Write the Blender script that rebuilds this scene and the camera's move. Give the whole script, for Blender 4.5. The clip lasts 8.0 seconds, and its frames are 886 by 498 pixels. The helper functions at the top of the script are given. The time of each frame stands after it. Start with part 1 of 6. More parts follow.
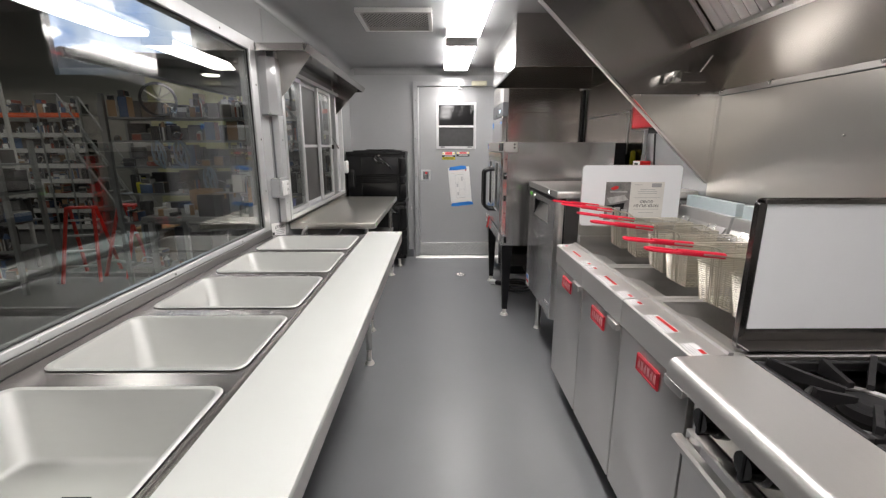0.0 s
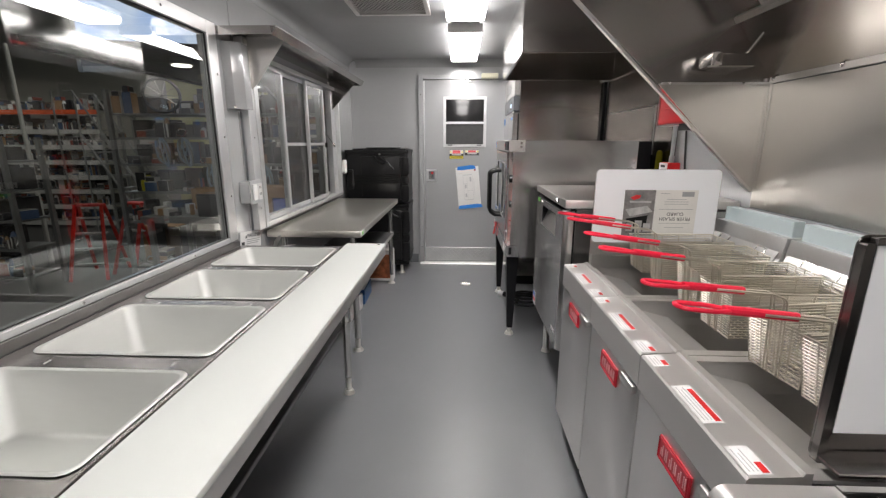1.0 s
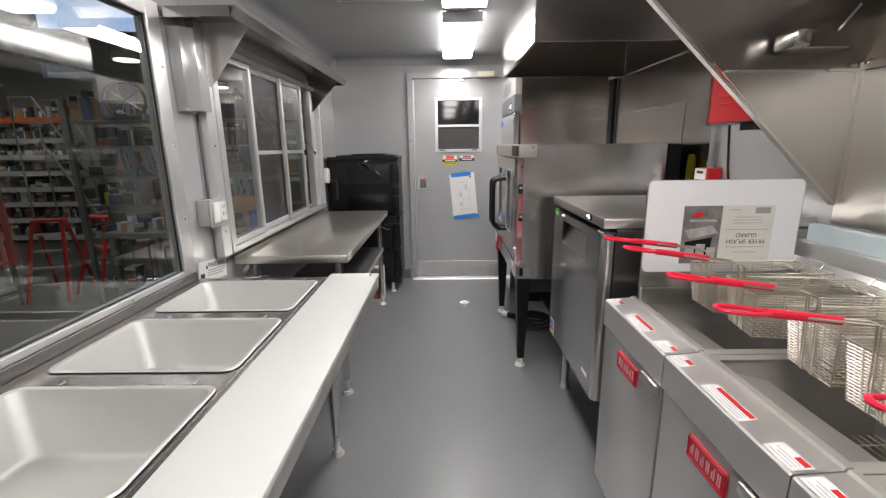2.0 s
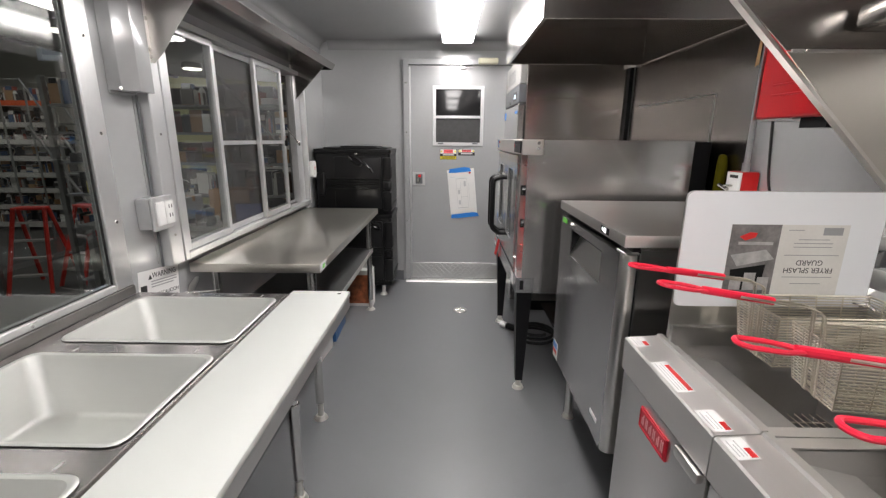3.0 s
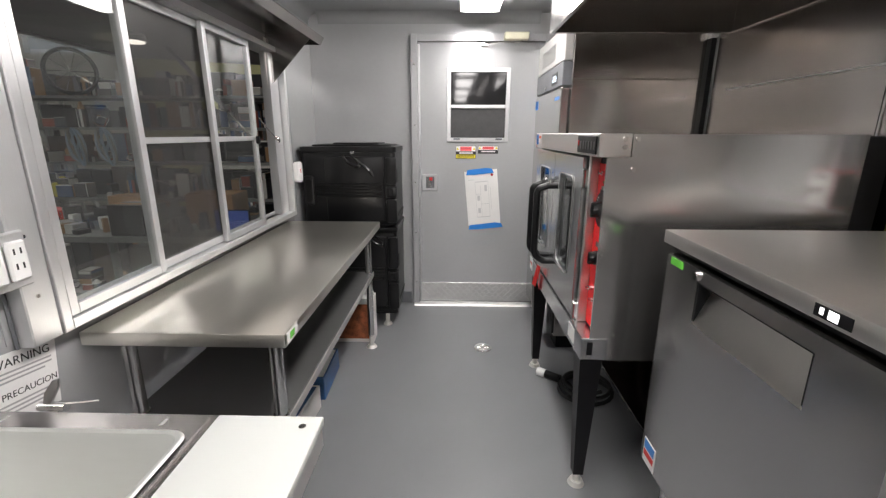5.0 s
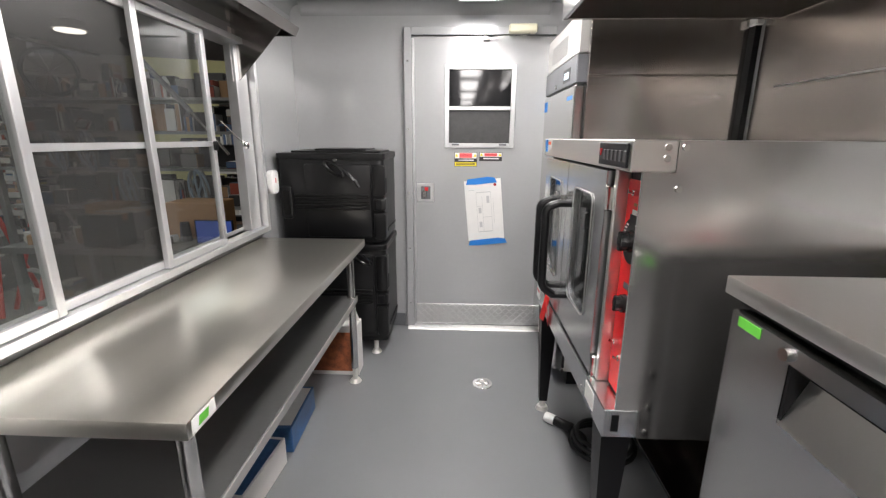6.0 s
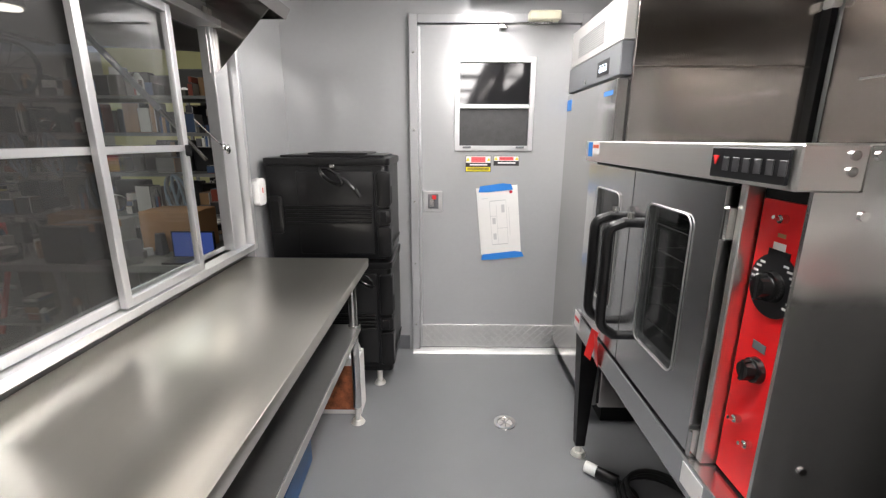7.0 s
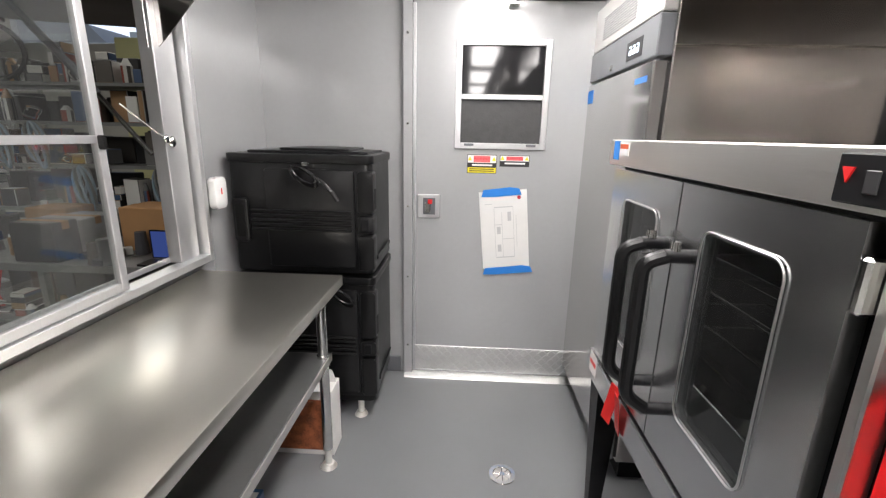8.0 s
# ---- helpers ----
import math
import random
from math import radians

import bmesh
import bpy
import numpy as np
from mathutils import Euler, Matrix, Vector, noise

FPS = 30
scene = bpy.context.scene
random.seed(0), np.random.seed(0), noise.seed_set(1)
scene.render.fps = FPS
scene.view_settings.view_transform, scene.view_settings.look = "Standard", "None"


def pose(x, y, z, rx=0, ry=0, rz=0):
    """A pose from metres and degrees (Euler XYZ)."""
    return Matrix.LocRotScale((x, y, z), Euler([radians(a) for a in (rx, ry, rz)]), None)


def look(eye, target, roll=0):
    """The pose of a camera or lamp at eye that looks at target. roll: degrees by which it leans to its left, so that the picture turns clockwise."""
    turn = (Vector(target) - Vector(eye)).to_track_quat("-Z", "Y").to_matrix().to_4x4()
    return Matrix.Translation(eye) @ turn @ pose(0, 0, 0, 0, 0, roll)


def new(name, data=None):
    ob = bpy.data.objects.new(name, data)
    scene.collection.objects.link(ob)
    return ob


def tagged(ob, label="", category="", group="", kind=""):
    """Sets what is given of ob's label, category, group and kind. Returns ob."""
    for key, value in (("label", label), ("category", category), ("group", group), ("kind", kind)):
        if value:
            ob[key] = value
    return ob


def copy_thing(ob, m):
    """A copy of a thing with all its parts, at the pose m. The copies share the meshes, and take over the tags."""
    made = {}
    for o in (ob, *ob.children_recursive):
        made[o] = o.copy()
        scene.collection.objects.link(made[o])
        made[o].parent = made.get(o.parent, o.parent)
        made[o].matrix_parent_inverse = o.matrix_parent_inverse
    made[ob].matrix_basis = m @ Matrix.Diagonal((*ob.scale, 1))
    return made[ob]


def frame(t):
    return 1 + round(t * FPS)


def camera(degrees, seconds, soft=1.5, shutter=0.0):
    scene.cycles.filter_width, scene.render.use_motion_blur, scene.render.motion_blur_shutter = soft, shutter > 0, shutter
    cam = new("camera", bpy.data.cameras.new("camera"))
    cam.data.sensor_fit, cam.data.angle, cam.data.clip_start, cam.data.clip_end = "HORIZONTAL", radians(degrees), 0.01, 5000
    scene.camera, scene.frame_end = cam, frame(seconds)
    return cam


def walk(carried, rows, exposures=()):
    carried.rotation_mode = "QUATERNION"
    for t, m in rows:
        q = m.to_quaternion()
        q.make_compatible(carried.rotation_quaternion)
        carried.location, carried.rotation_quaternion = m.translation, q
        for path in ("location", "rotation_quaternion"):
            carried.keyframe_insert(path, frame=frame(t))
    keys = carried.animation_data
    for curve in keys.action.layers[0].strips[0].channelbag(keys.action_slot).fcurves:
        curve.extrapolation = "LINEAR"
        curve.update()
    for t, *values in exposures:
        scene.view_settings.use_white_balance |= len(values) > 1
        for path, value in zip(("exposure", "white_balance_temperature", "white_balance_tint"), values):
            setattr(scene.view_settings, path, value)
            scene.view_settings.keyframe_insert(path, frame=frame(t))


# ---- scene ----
cam = camera(91.0, 8.0, soft=1.3)
PATH = [
    (0, (-0.043, -0.049, 1.362), (-0.024, 1.898, 0.902), -0.0),
    (0.5, (0.065, 0.177, 1.371), (0.042, 2.125, 0.919), -0.0),
    (1, (0.126, 0.333, 1.373), (0.049, 2.275, 0.9), 0.1),
    (1.5, (0.096, 0.542, 1.365), (0.029, 2.483, 0.885), -0.2),
    (2, (0.023, 0.759, 1.384), (0.011, 2.706, 0.927), -0.7),
    (2.2, (0.015, 0.816, 1.387), (0.023, 2.761, 0.918), -0.7),
    (3.5, (0.12, 1.271, 1.391), (0.081, 3.208, 0.897), 1.0),
    (4, (0.066, 1.455, 1.386), (0.05, 3.391, 0.882), 0.5),
    (4.5, (-0.024, 1.678, 1.394), (-0.041, 3.612, 0.882), 0.1),
    (4.7, (-0.03, 1.744, 1.389), (-0.056, 3.677, 0.876), 0.1),
    (6, (0.049, 2.222, 1.393), (-0.03, 4.159, 0.899), 0.3),
    (6.5, (-0.062, 2.422, 1.406), (-0.103, 4.362, 0.921), 0.5),
    (7, (-0.106, 2.569, 1.397), (-0.128, 4.509, 0.908), 0.2),
    (7.5, (-0.051, 2.761, 1.405), (-0.119, 4.703, 0.932), 0.5),
    (8, (-0.008, 2.938, 1.393), (-0.099, 4.871, 0.889), 1.2),
]
walk(cam, [(t, look(eye, target, roll)) for t, eye, target, roll in PATH], [(0.0, 0.36), (2.2, 0.38), (4.5, 0.48), (6.0, 0.88), (8.0, 0.97)])

# ---- light ----
world = bpy.data.worlds.new("world")
scene.world = world
world.use_nodes = True
wn = world.node_tree.nodes
sky = world.node_tree.nodes.new("ShaderNodeTexSky")
sky.sky_type, sky.sun_disc = "NISHITA", False
sky.sun_elevation, sky.sun_rotation = radians(50), radians(200)
world.node_tree.links.new(sky.outputs[0], wn["Background"].inputs[0])
wn["Background"].inputs[1].default_value = 0.1
LAMP = 17.0          # strip lights in the truck
BAY = 34.0          # added unseen lamps of the hall outside, and hatch lamps


# ---- materials ----
def mat(name, col, rough=0.5, metal=0.0, var=0.08, scale=6.0, stretch=(1, 1, 1), bump=0.0, fine=120.0, rvar=0.08, wave=0.0, emit=0.0, coat=0.0, spec=0.5):
    """Principled surface with broad blotches, fine grain and relief."""
    m = bpy.data.materials.new(name)
    m.use_nodes = True
    nt = m.node_tree
    b = nt.nodes["Principled BSDF"]
    b.inputs["Metallic"].default_value = metal
    b.inputs["Coat Weight"].default_value = coat
    b.inputs["Specular IOR Level"].default_value = spec
    co = nt.nodes.new("ShaderNodeTexCoord")
    mp = nt.nodes.new("ShaderNodeMapping")
    mp.inputs["Scale"].default_value = stretch
    nt.links.new(co.outputs["Object"], mp.inputs[0])
    broad = nt.nodes.new("ShaderNodeTexNoise")
    broad.inputs["Scale"].default_value = scale
    broad.inputs["Detail"].default_value = 4
    nt.links.new(co.outputs["Object"], broad.inputs["Vector"])
    grain = nt.nodes.new("ShaderNodeTexNoise")
    grain.inputs["Scale"].default_value = fine
    grain.inputs["Detail"].default_value = 3
    nt.links.new(mp.outputs[0], grain.inputs["Vector"])
    mix = nt.nodes.new("ShaderNodeMath")
    mix.operation = "MULTIPLY_ADD"
    nt.links.new(grain.outputs[0], mix.inputs[0])
    mix.inputs[1].default_value = 0.4
    nt.links.new(broad.outputs[0], mix.inputs[2])
    ramp = nt.nodes.new("ShaderNodeMapRange")
    ramp.inputs[1].default_value, ramp.inputs[2].default_value = 0.4, 1.0
    ramp.inputs[3].default_value, ramp.inputs[4].default_value = 1 - var, 1 + var
    nt.links.new(mix.outputs[0], ramp.inputs[0])
    mul = nt.nodes.new("ShaderNodeMix")
    mul.data_type, mul.blend_type = "RGBA", "MULTIPLY"
    mul.inputs[0].default_value = 1.0
    mul.inputs[6].default_value = (*col, 1)
    nt.links.new(ramp.outputs[0], mul.inputs[7])
    nt.links.new(mul.outputs[2], b.inputs["Base Color"])
    rr = nt.nodes.new("ShaderNodeMapRange")
    rr.inputs[1].default_value, rr.inputs[2].default_value = 0.4, 1.0
    rr.inputs[3].default_value, rr.inputs[4].default_value = max(rough - rvar, 0.02), min(rough + rvar, 1)
    nt.links.new(mix.outputs[0], rr.inputs[0])
    nt.links.new(rr.outputs[0], b.inputs["Roughness"])
    if bump:
        bp = nt.nodes.new("ShaderNodeBump")
        bp.inputs["Strength"].default_value = bump
        bp.inputs["Distance"].default_value = 0.002
        nt.links.new(mix.outputs[0], bp.inputs["Height"])
        nt.links.new(bp.outputs[0], b.inputs["Normal"])
    if wave:
        soft = nt.nodes.new("ShaderNodeTexNoise")
        soft.inputs["Scale"].default_value, soft.inputs["Detail"].default_value = 3.5, 1.0
        nt.links.new(co.outputs["Object"], soft.inputs["Vector"])
        bw = nt.nodes.new("ShaderNodeBump")
        bw.inputs["Strength"].default_value, bw.inputs["Distance"].default_value = wave, 0.02
        nt.links.new(soft.outputs[0], bw.inputs["Height"])
        if bump:
            nt.links.new(bw.outputs[0], bp.inputs["Normal"])
        else:
            nt.links.new(bw.outputs[0], b.inputs["Normal"])
    if emit:
        b.inputs["Emission Color"].default_value = (*col, 1)
        b.inputs["Emission Strength"].default_value = emit
    return m


def glow(name, col, strength):
    m = bpy.data.materials.new(name)
    m.use_nodes = True
    nt = m.node_tree
    nt.nodes.remove(nt.nodes["Principled BSDF"])
    e = nt.nodes.new("ShaderNodeEmission")
    e.inputs[0].default_value, e.inputs[1].default_value = (*col, 1), strength
    nt.links.new(e.outputs[0], nt.nodes["Material Output"].inputs[0])
    return m


def pane_mat(name, tint, ior=1.5, rough=0.0, veil=0.0):
    """A thin pane: clear, with mirror gloss by Fresnel."""
    m = bpy.data.materials.new(name)
    m.use_nodes = True
    nt = m.node_tree
    nt.nodes.remove(nt.nodes["Principled BSDF"])
    tr = nt.nodes.new("ShaderNodeBsdfTransparent")
    tr.inputs[0].default_value = (*tint, 1)
    gl = nt.nodes.new("ShaderNodeBsdfGlossy")
    gl.inputs["Roughness"].default_value = rough
    lw = nt.nodes.new("ShaderNodeLayerWeight")
    lw.inputs[0].default_value = 0.5
    pw = nt.nodes.new("ShaderNodeMath")
    pw.operation = "POWER"
    pw.inputs[1].default_value = 5.0
    nt.links.new(lw.outputs["Facing"], pw.inputs[0])
    f0 = ((ior - 1) / (ior + 1)) ** 2
    fr = nt.nodes.new("ShaderNodeMath")
    fr.operation = "MULTIPLY_ADD"
    nt.links.new(pw.outputs[0], fr.inputs[0])
    fr.inputs[1].default_value, fr.inputs[2].default_value = 1 - f0, f0
    mx = nt.nodes.new("ShaderNodeMixShader")
    nt.links.new(fr.outputs[0], mx.inputs[0])
    nt.links.new(tr.outputs[0], mx.inputs[1])
    nt.links.new(gl.outputs[0], mx.inputs[2])
    last = mx
    # a film of diffuse grey, painting the milky reflections of a pane
    if veil:
        df = nt.nodes.new("ShaderNodeBsdfDiffuse")
        df.inputs[0].default_value = (0.62, 0.62, 0.61, 1)
        sm = nt.nodes.new("ShaderNodeTexNoise")
        sm.inputs["Scale"].default_value = 3.0
        am = nt.nodes.new("ShaderNodeMapRange")
        am.inputs[1].default_value, am.inputs[2].default_value = 0.3, 0.7
        am.inputs[3].default_value, am.inputs[4].default_value = veil * 0.8, veil * 1.2
        nt.links.new(sm.outputs[0], am.inputs[0])
        last = nt.nodes.new("ShaderNodeMixShader")
        nt.links.new(am.outputs[0], last.inputs[0])
        nt.links.new(mx.outputs[0], last.inputs[1])
        nt.links.new(df.outputs[0], last.inputs[2])
    nt.links.new(last.outputs[0], nt.nodes["Material Output"].inputs[0])
    return m


STEEL = mat("brushed steel along", (0.76, 0.74, 0.71), 0.32, 1.0, 0.05, 3.0, (60, 1, 60), 0.0, 8.0, 0.03, wave=0.05)
STEEL_V = mat("brushed steel upright", (0.80, 0.78, 0.755), 0.30, 1.0, 0.03, 3.0, (30, 30, 1), 0.0, 8.0, 0.015, wave=0.06)
STEEL_H = mat("brushed steel across", (0.77, 0.75, 0.725), 0.32, 1.0, 0.05, 3.0, (1, 60, 60), 0.0, 8.0, 0.03, wave=0.05)
# same stainless twice: hood toned dark for shade, cladding toned bright for glow
STEEL_HOOD = mat("hood steel with shade in its tone", (0.40, 0.375, 0.355), 0.24, 1.0, 0.03, 1.2, (1, 1, 1), 0.0, 3.0, 0.02, wave=0.05)
CLAD = mat("warm wall cladding steel", (0.70, 0.675, 0.635), 0.30, 1.0, 0.02, 1.2, (1, 1, 1), 0.0, 3.0, 0.01, wave=0.16)
# the shade under the tables is put into this undershelf colour
STEEL_UNDER = mat("undershelf steel dark as shade", (0.22, 0.22, 0.22), 0.40, 0.8, 0.08, 3.0)
# plain steel whose dark reflections are painted as a dark base colour
STEEL_BLACK = mat("steel with dark reflections in its colour", (0.16, 0.15, 0.145), 0.24, 1.0, 0.03, 2.0, fine=6.0, rvar=0.02)
STEEL_DARK = mat("dark brushed steel", (0.52, 0.515, 0.505), 0.33, 1.0, 0.06, 3.0, (60, 60, 1), 0.0, 8.0, 0.04, wave=0.06)
SILL = mat("dull sill steel", (0.24, 0.235, 0.23), 0.36, 0.9, 0.08, 4.0)
STEEL_GLOSS = mat("glossy oven steel", (0.64, 0.63, 0.62), 0.18, 0.95, 0.04, 1.5, (1, 1, 1), 0.0, 3.0, 0.02, wave=0.05)
STEEL_SIDE = mat("warm mirror-like refrigerator steel", (0.76, 0.72, 0.68), 0.18, 1.0, 0.02, 1.5, (1, 1, 1), 0.0, 3.0, 0.01, wave=0.12)
STEEL_DOOR = mat("grey satin oven door steel", (0.62, 0.625, 0.63), 0.24, 1.0, 0.04, 2.0, (60, 60, 1), 0.0, 8.0, 0.02, wave=0.05)
WELL = mat("dull well steel", (0.52, 0.505, 0.49), 0.42, 0.7, 0.06, 4.0)
REAR = mat("unseen brown rear wall toned for reflections", (0.24, 0.225, 0.21), 0.5, 0.0, 0.08, 2.0)
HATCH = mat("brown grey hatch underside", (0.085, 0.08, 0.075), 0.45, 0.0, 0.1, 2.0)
CORD = mat("glossy black cord", (0.012, 0.012, 0.013), 0.16)
STAMP = mat("dark raised letters", (0.035, 0.035, 0.037), 0.3)
RED_PANEL = mat("bright red control panel", (0.92, 0.008, 0.012), 0.40, 0.0, 0.03, 15.0)
INK_SOFT = mat("pale grey print", (0.50, 0.50, 0.50), 0.7)
TABLE = mat("warm worktable steel", (0.79, 0.765, 0.70), 0.31, 1.0, 0.03, 1.6, (20, 1, 1), 0.0, 3.0, 0.01)
RED_CAB = mat("red enamelled cabinet", (0.40, 0.002, 0.007), 0.38, 0.0, 0.04, 15.0)
# the shadow behind the oven is put into the hose's yellow
HOSE_YELLOW = mat("yellow hose darkened as in shadow", (0.07, 0.062, 0.002), 0.85, spec=0.1)
RAIL = mat("bright satin rail steel", (0.66, 0.64, 0.62), 0.42, 0.8, 0.05, 3.0, (60, 1, 60), 0.0, 8.0, 0.05)
# shelf steel darkened in colour for what its underside reflects
STEEL_SHELF = mat("overhead shelf steel toned for dark reflections", (0.42, 0.40, 0.385), 0.16, 1.0, 0.03, 2.0, (1, 1, 1), 0.0, 5.0, 0.02, wave=0.06)
CHROME = mat("polished steel", (0.72, 0.71, 0.69), 0.16, 1.0, 0.05, 8.0, rvar=0.05)
PAN = mat("satin pan steel", (0.61, 0.615, 0.595), 0.56, 0.85, 0.05, 5.0, (1, 1, 6), 0.05, 14.0, 0.05, wave=0.05)
WIRE = mat("plated wire", (0.70, 0.66, 0.57), 0.36, 1.0, 0.05, 20.0)
ALU = mat("mill aluminium", (0.66, 0.665, 0.67), 0.38, 0.75, 0.08, 5.0, (30, 30, 1), 0.05, 16.0, 0.1)
TREAD = mat("bright tread plate", (0.80, 0.80, 0.79), 0.40, 0.9, 0.06, 12.0)
WALL = mat("glossy grey wall panel", (0.45, 0.455, 0.46), 0.18, 0.25, 0.035, 2.5, (1, 1, 1), 0.0, 40.0, 0.04, wave=0.05)
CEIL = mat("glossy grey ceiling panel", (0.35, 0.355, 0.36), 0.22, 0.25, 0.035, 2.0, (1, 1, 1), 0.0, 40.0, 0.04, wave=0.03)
FLOOR = mat("grey coated floor", (0.190, 0.195, 0.204), 0.34, 0.0, 0.06, 2.5, (1, 1, 1), 0.05, 260.0, 0.06)
BOARD = mat("white cutting board plastic", (0.555, 0.57, 0.548), 0.5, 0.0, 0.02, 8.0, (1, 1, 1), 0.05, 200.0)
WHITE = mat("white plastic", (0.78, 0.78, 0.77), 0.35, 0.0, 0.03, 12.0)
FILM = mat("white protective film", (0.84, 0.85, 0.87), 0.30, 0.0, 0.02, 2.0, fine=8.0, rvar=0.02)
BLACK = mat("black moulded plastic", (0.0045, 0.0045, 0.005), 0.33, 0.0, 0.1, 10.0, (1, 1, 1), 0.06, 300.0, 0.03, spec=0.42)
BLACK_GLOSS = mat("glossy black knob plastic", (0.008, 0.008, 0.008), 0.16, 0.0, 0.1, 10.0)
# darker copy of the table steel, dark reflections put into the colour
TOP_STEEL = mat("steam table top steel toned for dark reflections", (0.40, 0.38, 0.37), 0.25, 1.0, 0.02, 3.0, (1, 6, 6), 0.0, 4.0, 0.01, wave=0.02)
FRIDGE = mat("dark grey stainless cabinet", (0.58, 0.57, 0.56), 0.23, 1.0, 0.05, 3.0, (60, 60, 1), 0.0, 8.0, 0.02, wave=0.05)
PLATED = mat("bright plated foot", (0.78, 0.765, 0.72), 0.38, 0.55, 0.06, 20.0)
PICTURE_PALE = mat("printed grey steel picture", (0.42, 0.41, 0.40), 0.5, 0.0, 0.3, 40.0)
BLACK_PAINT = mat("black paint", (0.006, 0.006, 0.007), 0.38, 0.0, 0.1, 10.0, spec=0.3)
IRON = mat("cast iron", (0.018, 0.017, 0.018), 0.45, 0.3, 0.15, 30.0, (1, 1, 1), 0.3, 200.0)
RUBBER = mat("black rubber", (0.012, 0.012, 0.012), 0.6)
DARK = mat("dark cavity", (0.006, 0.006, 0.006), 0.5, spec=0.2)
RED = mat("red panel", (0.66, 0.016, 0.018), 0.38, 0.0, 0.05, 15.0)
RED_GRIP = mat("red rubber grip", (0.74, 0.016, 0.050), 0.36, 0.0, 0.06, 15.0)
PINK = mat("pale red enamel", (0.70, 0.35, 0.36), 0.4)
SIGN_RED = mat("bright red sign print", (0.80, 0.12, 0.13), 0.5)
RED_TAG = mat("red tag", (0.62, 0.02, 0.02), 0.4)
RED_BADGE = mat("red enamel badge", (0.42, 0.015, 0.03), 0.35)
PAPER = mat("white paper", (0.74, 0.73, 0.71), 0.8, 0.0, 0.04, 5.0, bump=0.3, fine=20)
LABEL = mat("white label", (0.76, 0.75, 0.74), 0.5)
CREAM = mat("cream label", (0.74, 0.72, 0.68), 0.5)
INK = mat("black ink", (0.02, 0.02, 0.02), 0.6)
INK_GREY = mat("grey ink", (0.35, 0.35, 0.35), 0.7)
TAPE = mat("blue masking tape", (0.02, 0.20, 0.62), 0.6, bump=0.4, fine=60)
BLUE = mat("blue film", (0.05, 0.22, 0.6), 0.4)
YELLOW = mat("yellow sign", (0.75, 0.62, 0.02), 0.5)
YELLOW_BIN = mat("yellow plastic", (0.5, 0.46, 0.03), 0.45)
GREEN = mat("green sticker", (0.12, 0.50, 0.05), 0.6)
CLOSER = mat("beige closer paint", (0.55, 0.53, 0.40), 0.4)
GREY_PLASTIC = mat("grey control band", (0.13, 0.135, 0.145), 0.4)
WHITE_METAL = mat("light grey enamel", (0.42, 0.415, 0.40), 0.4)
GALV = mat("galvanised conduit", (0.55, 0.56, 0.57), 0.35, 0.9, 0.12, 30.0)
FILTER = mat("bright baffle filter", (0.84, 0.82, 0.80), 0.37, 1.0, 0.06, 10.0)
FILM_BLUE = mat("pale blue film on steel", (0.50, 0.58, 0.60), 0.35, 0.2, 0.05, 5.0)
LOUVER = mat("grey louver", (0.30, 0.30, 0.30), 0.4)
GLASS = pane_mat("window glass", (0.88, 0.90, 0.89), 1.95)
GLASS_OVEN = pane_mat("oven glass", (0.72, 0.74, 0.74), 1.55, 0.0, 0.012)
SCREEN = pane_mat("insect screen", (0.48, 0.47, 0.46), 1.3, 0.3, 0.035)
GLASS_VEILED = pane_mat("veiled window glass", (0.88, 0.90, 0.89), 1.65, 0.0, 0.018)
DARK_GLASS = mat("dark door glass", (0.015, 0.015, 0.016), 0.06, 0.0, 0.1, 10.0, rvar=0.02)
DARK_SCREEN = mat("dark rough screen", (0.045, 0.045, 0.045), 0.5, 0.0, 0.25, 30.0, (1, 1, 1), 0.5, 160.0)
LAMP_ON = glow("lit diffuser", (1.0, 0.955, 0.935), LAMP)
BAY_ON = glow("lit added hall lamp", (1.0, 0.97, 0.92), BAY)
BAY_SOFT = glow("lit added broad hall lamp and hatch lamp", (1.0, 0.95, 0.86), BAY * 0.09)
DISPLAY = glow("lit digits", (0.75, 0.88, 1.0), 3.0)
DISPLAY_W = glow("lit white digits", (1.0, 1.0, 1.0), 2.2)
HALL_WALL = mat("dull hall wall", (0.36, 0.35, 0.32), 0.8, 0.0, 0.1, 0.5)
HALL_YELLOW = mat("pale yellow hall wall", (0.50, 0.49, 0.26), 0.8, 0.0, 0.08, 0.5)
HALL_CEIL = mat("dark hall ceiling", (0.17, 0.17, 0.165), 0.8, 0.0, 0.2, 0.6)
CONCRETE = mat("hall concrete", (0.045, 0.043, 0.042), 0.6, 0.0, 0.2, 1.5)
RACK = mat("grey rack steel", (0.24, 0.245, 0.245), 0.45, 0.5, 0.1, 5.0)
RACK_ORANGE = mat("orange rack beam", (0.62, 0.09, 0.02), 0.5)
LADDER_RED = mat("red ladder", (0.55, 0.03, 0.02), 0.45)
CARD = mat("brown cardboard", (0.32, 0.19, 0.09), 0.8, 0.0, 0.1, 3.0)
TAN = mat("tan board", (0.40, 0.22, 0.10), 0.8)
TUBE = mat("pale blue tubing", (0.26, 0.34, 0.42), 0.4)
PICTURE = mat("dark product picture", (0.20, 0.19, 0.185), 0.5, 0.0, 0.5, 18.0)
FOOD = mat("printed box picture", (0.30, 0.09, 0.035), 0.5, 0.0, 0.7, 25.0)
BLUEBOX = mat("blue printed box", (0.04, 0.12, 0.28), 0.4, 0.0, 0.5, 14.0)


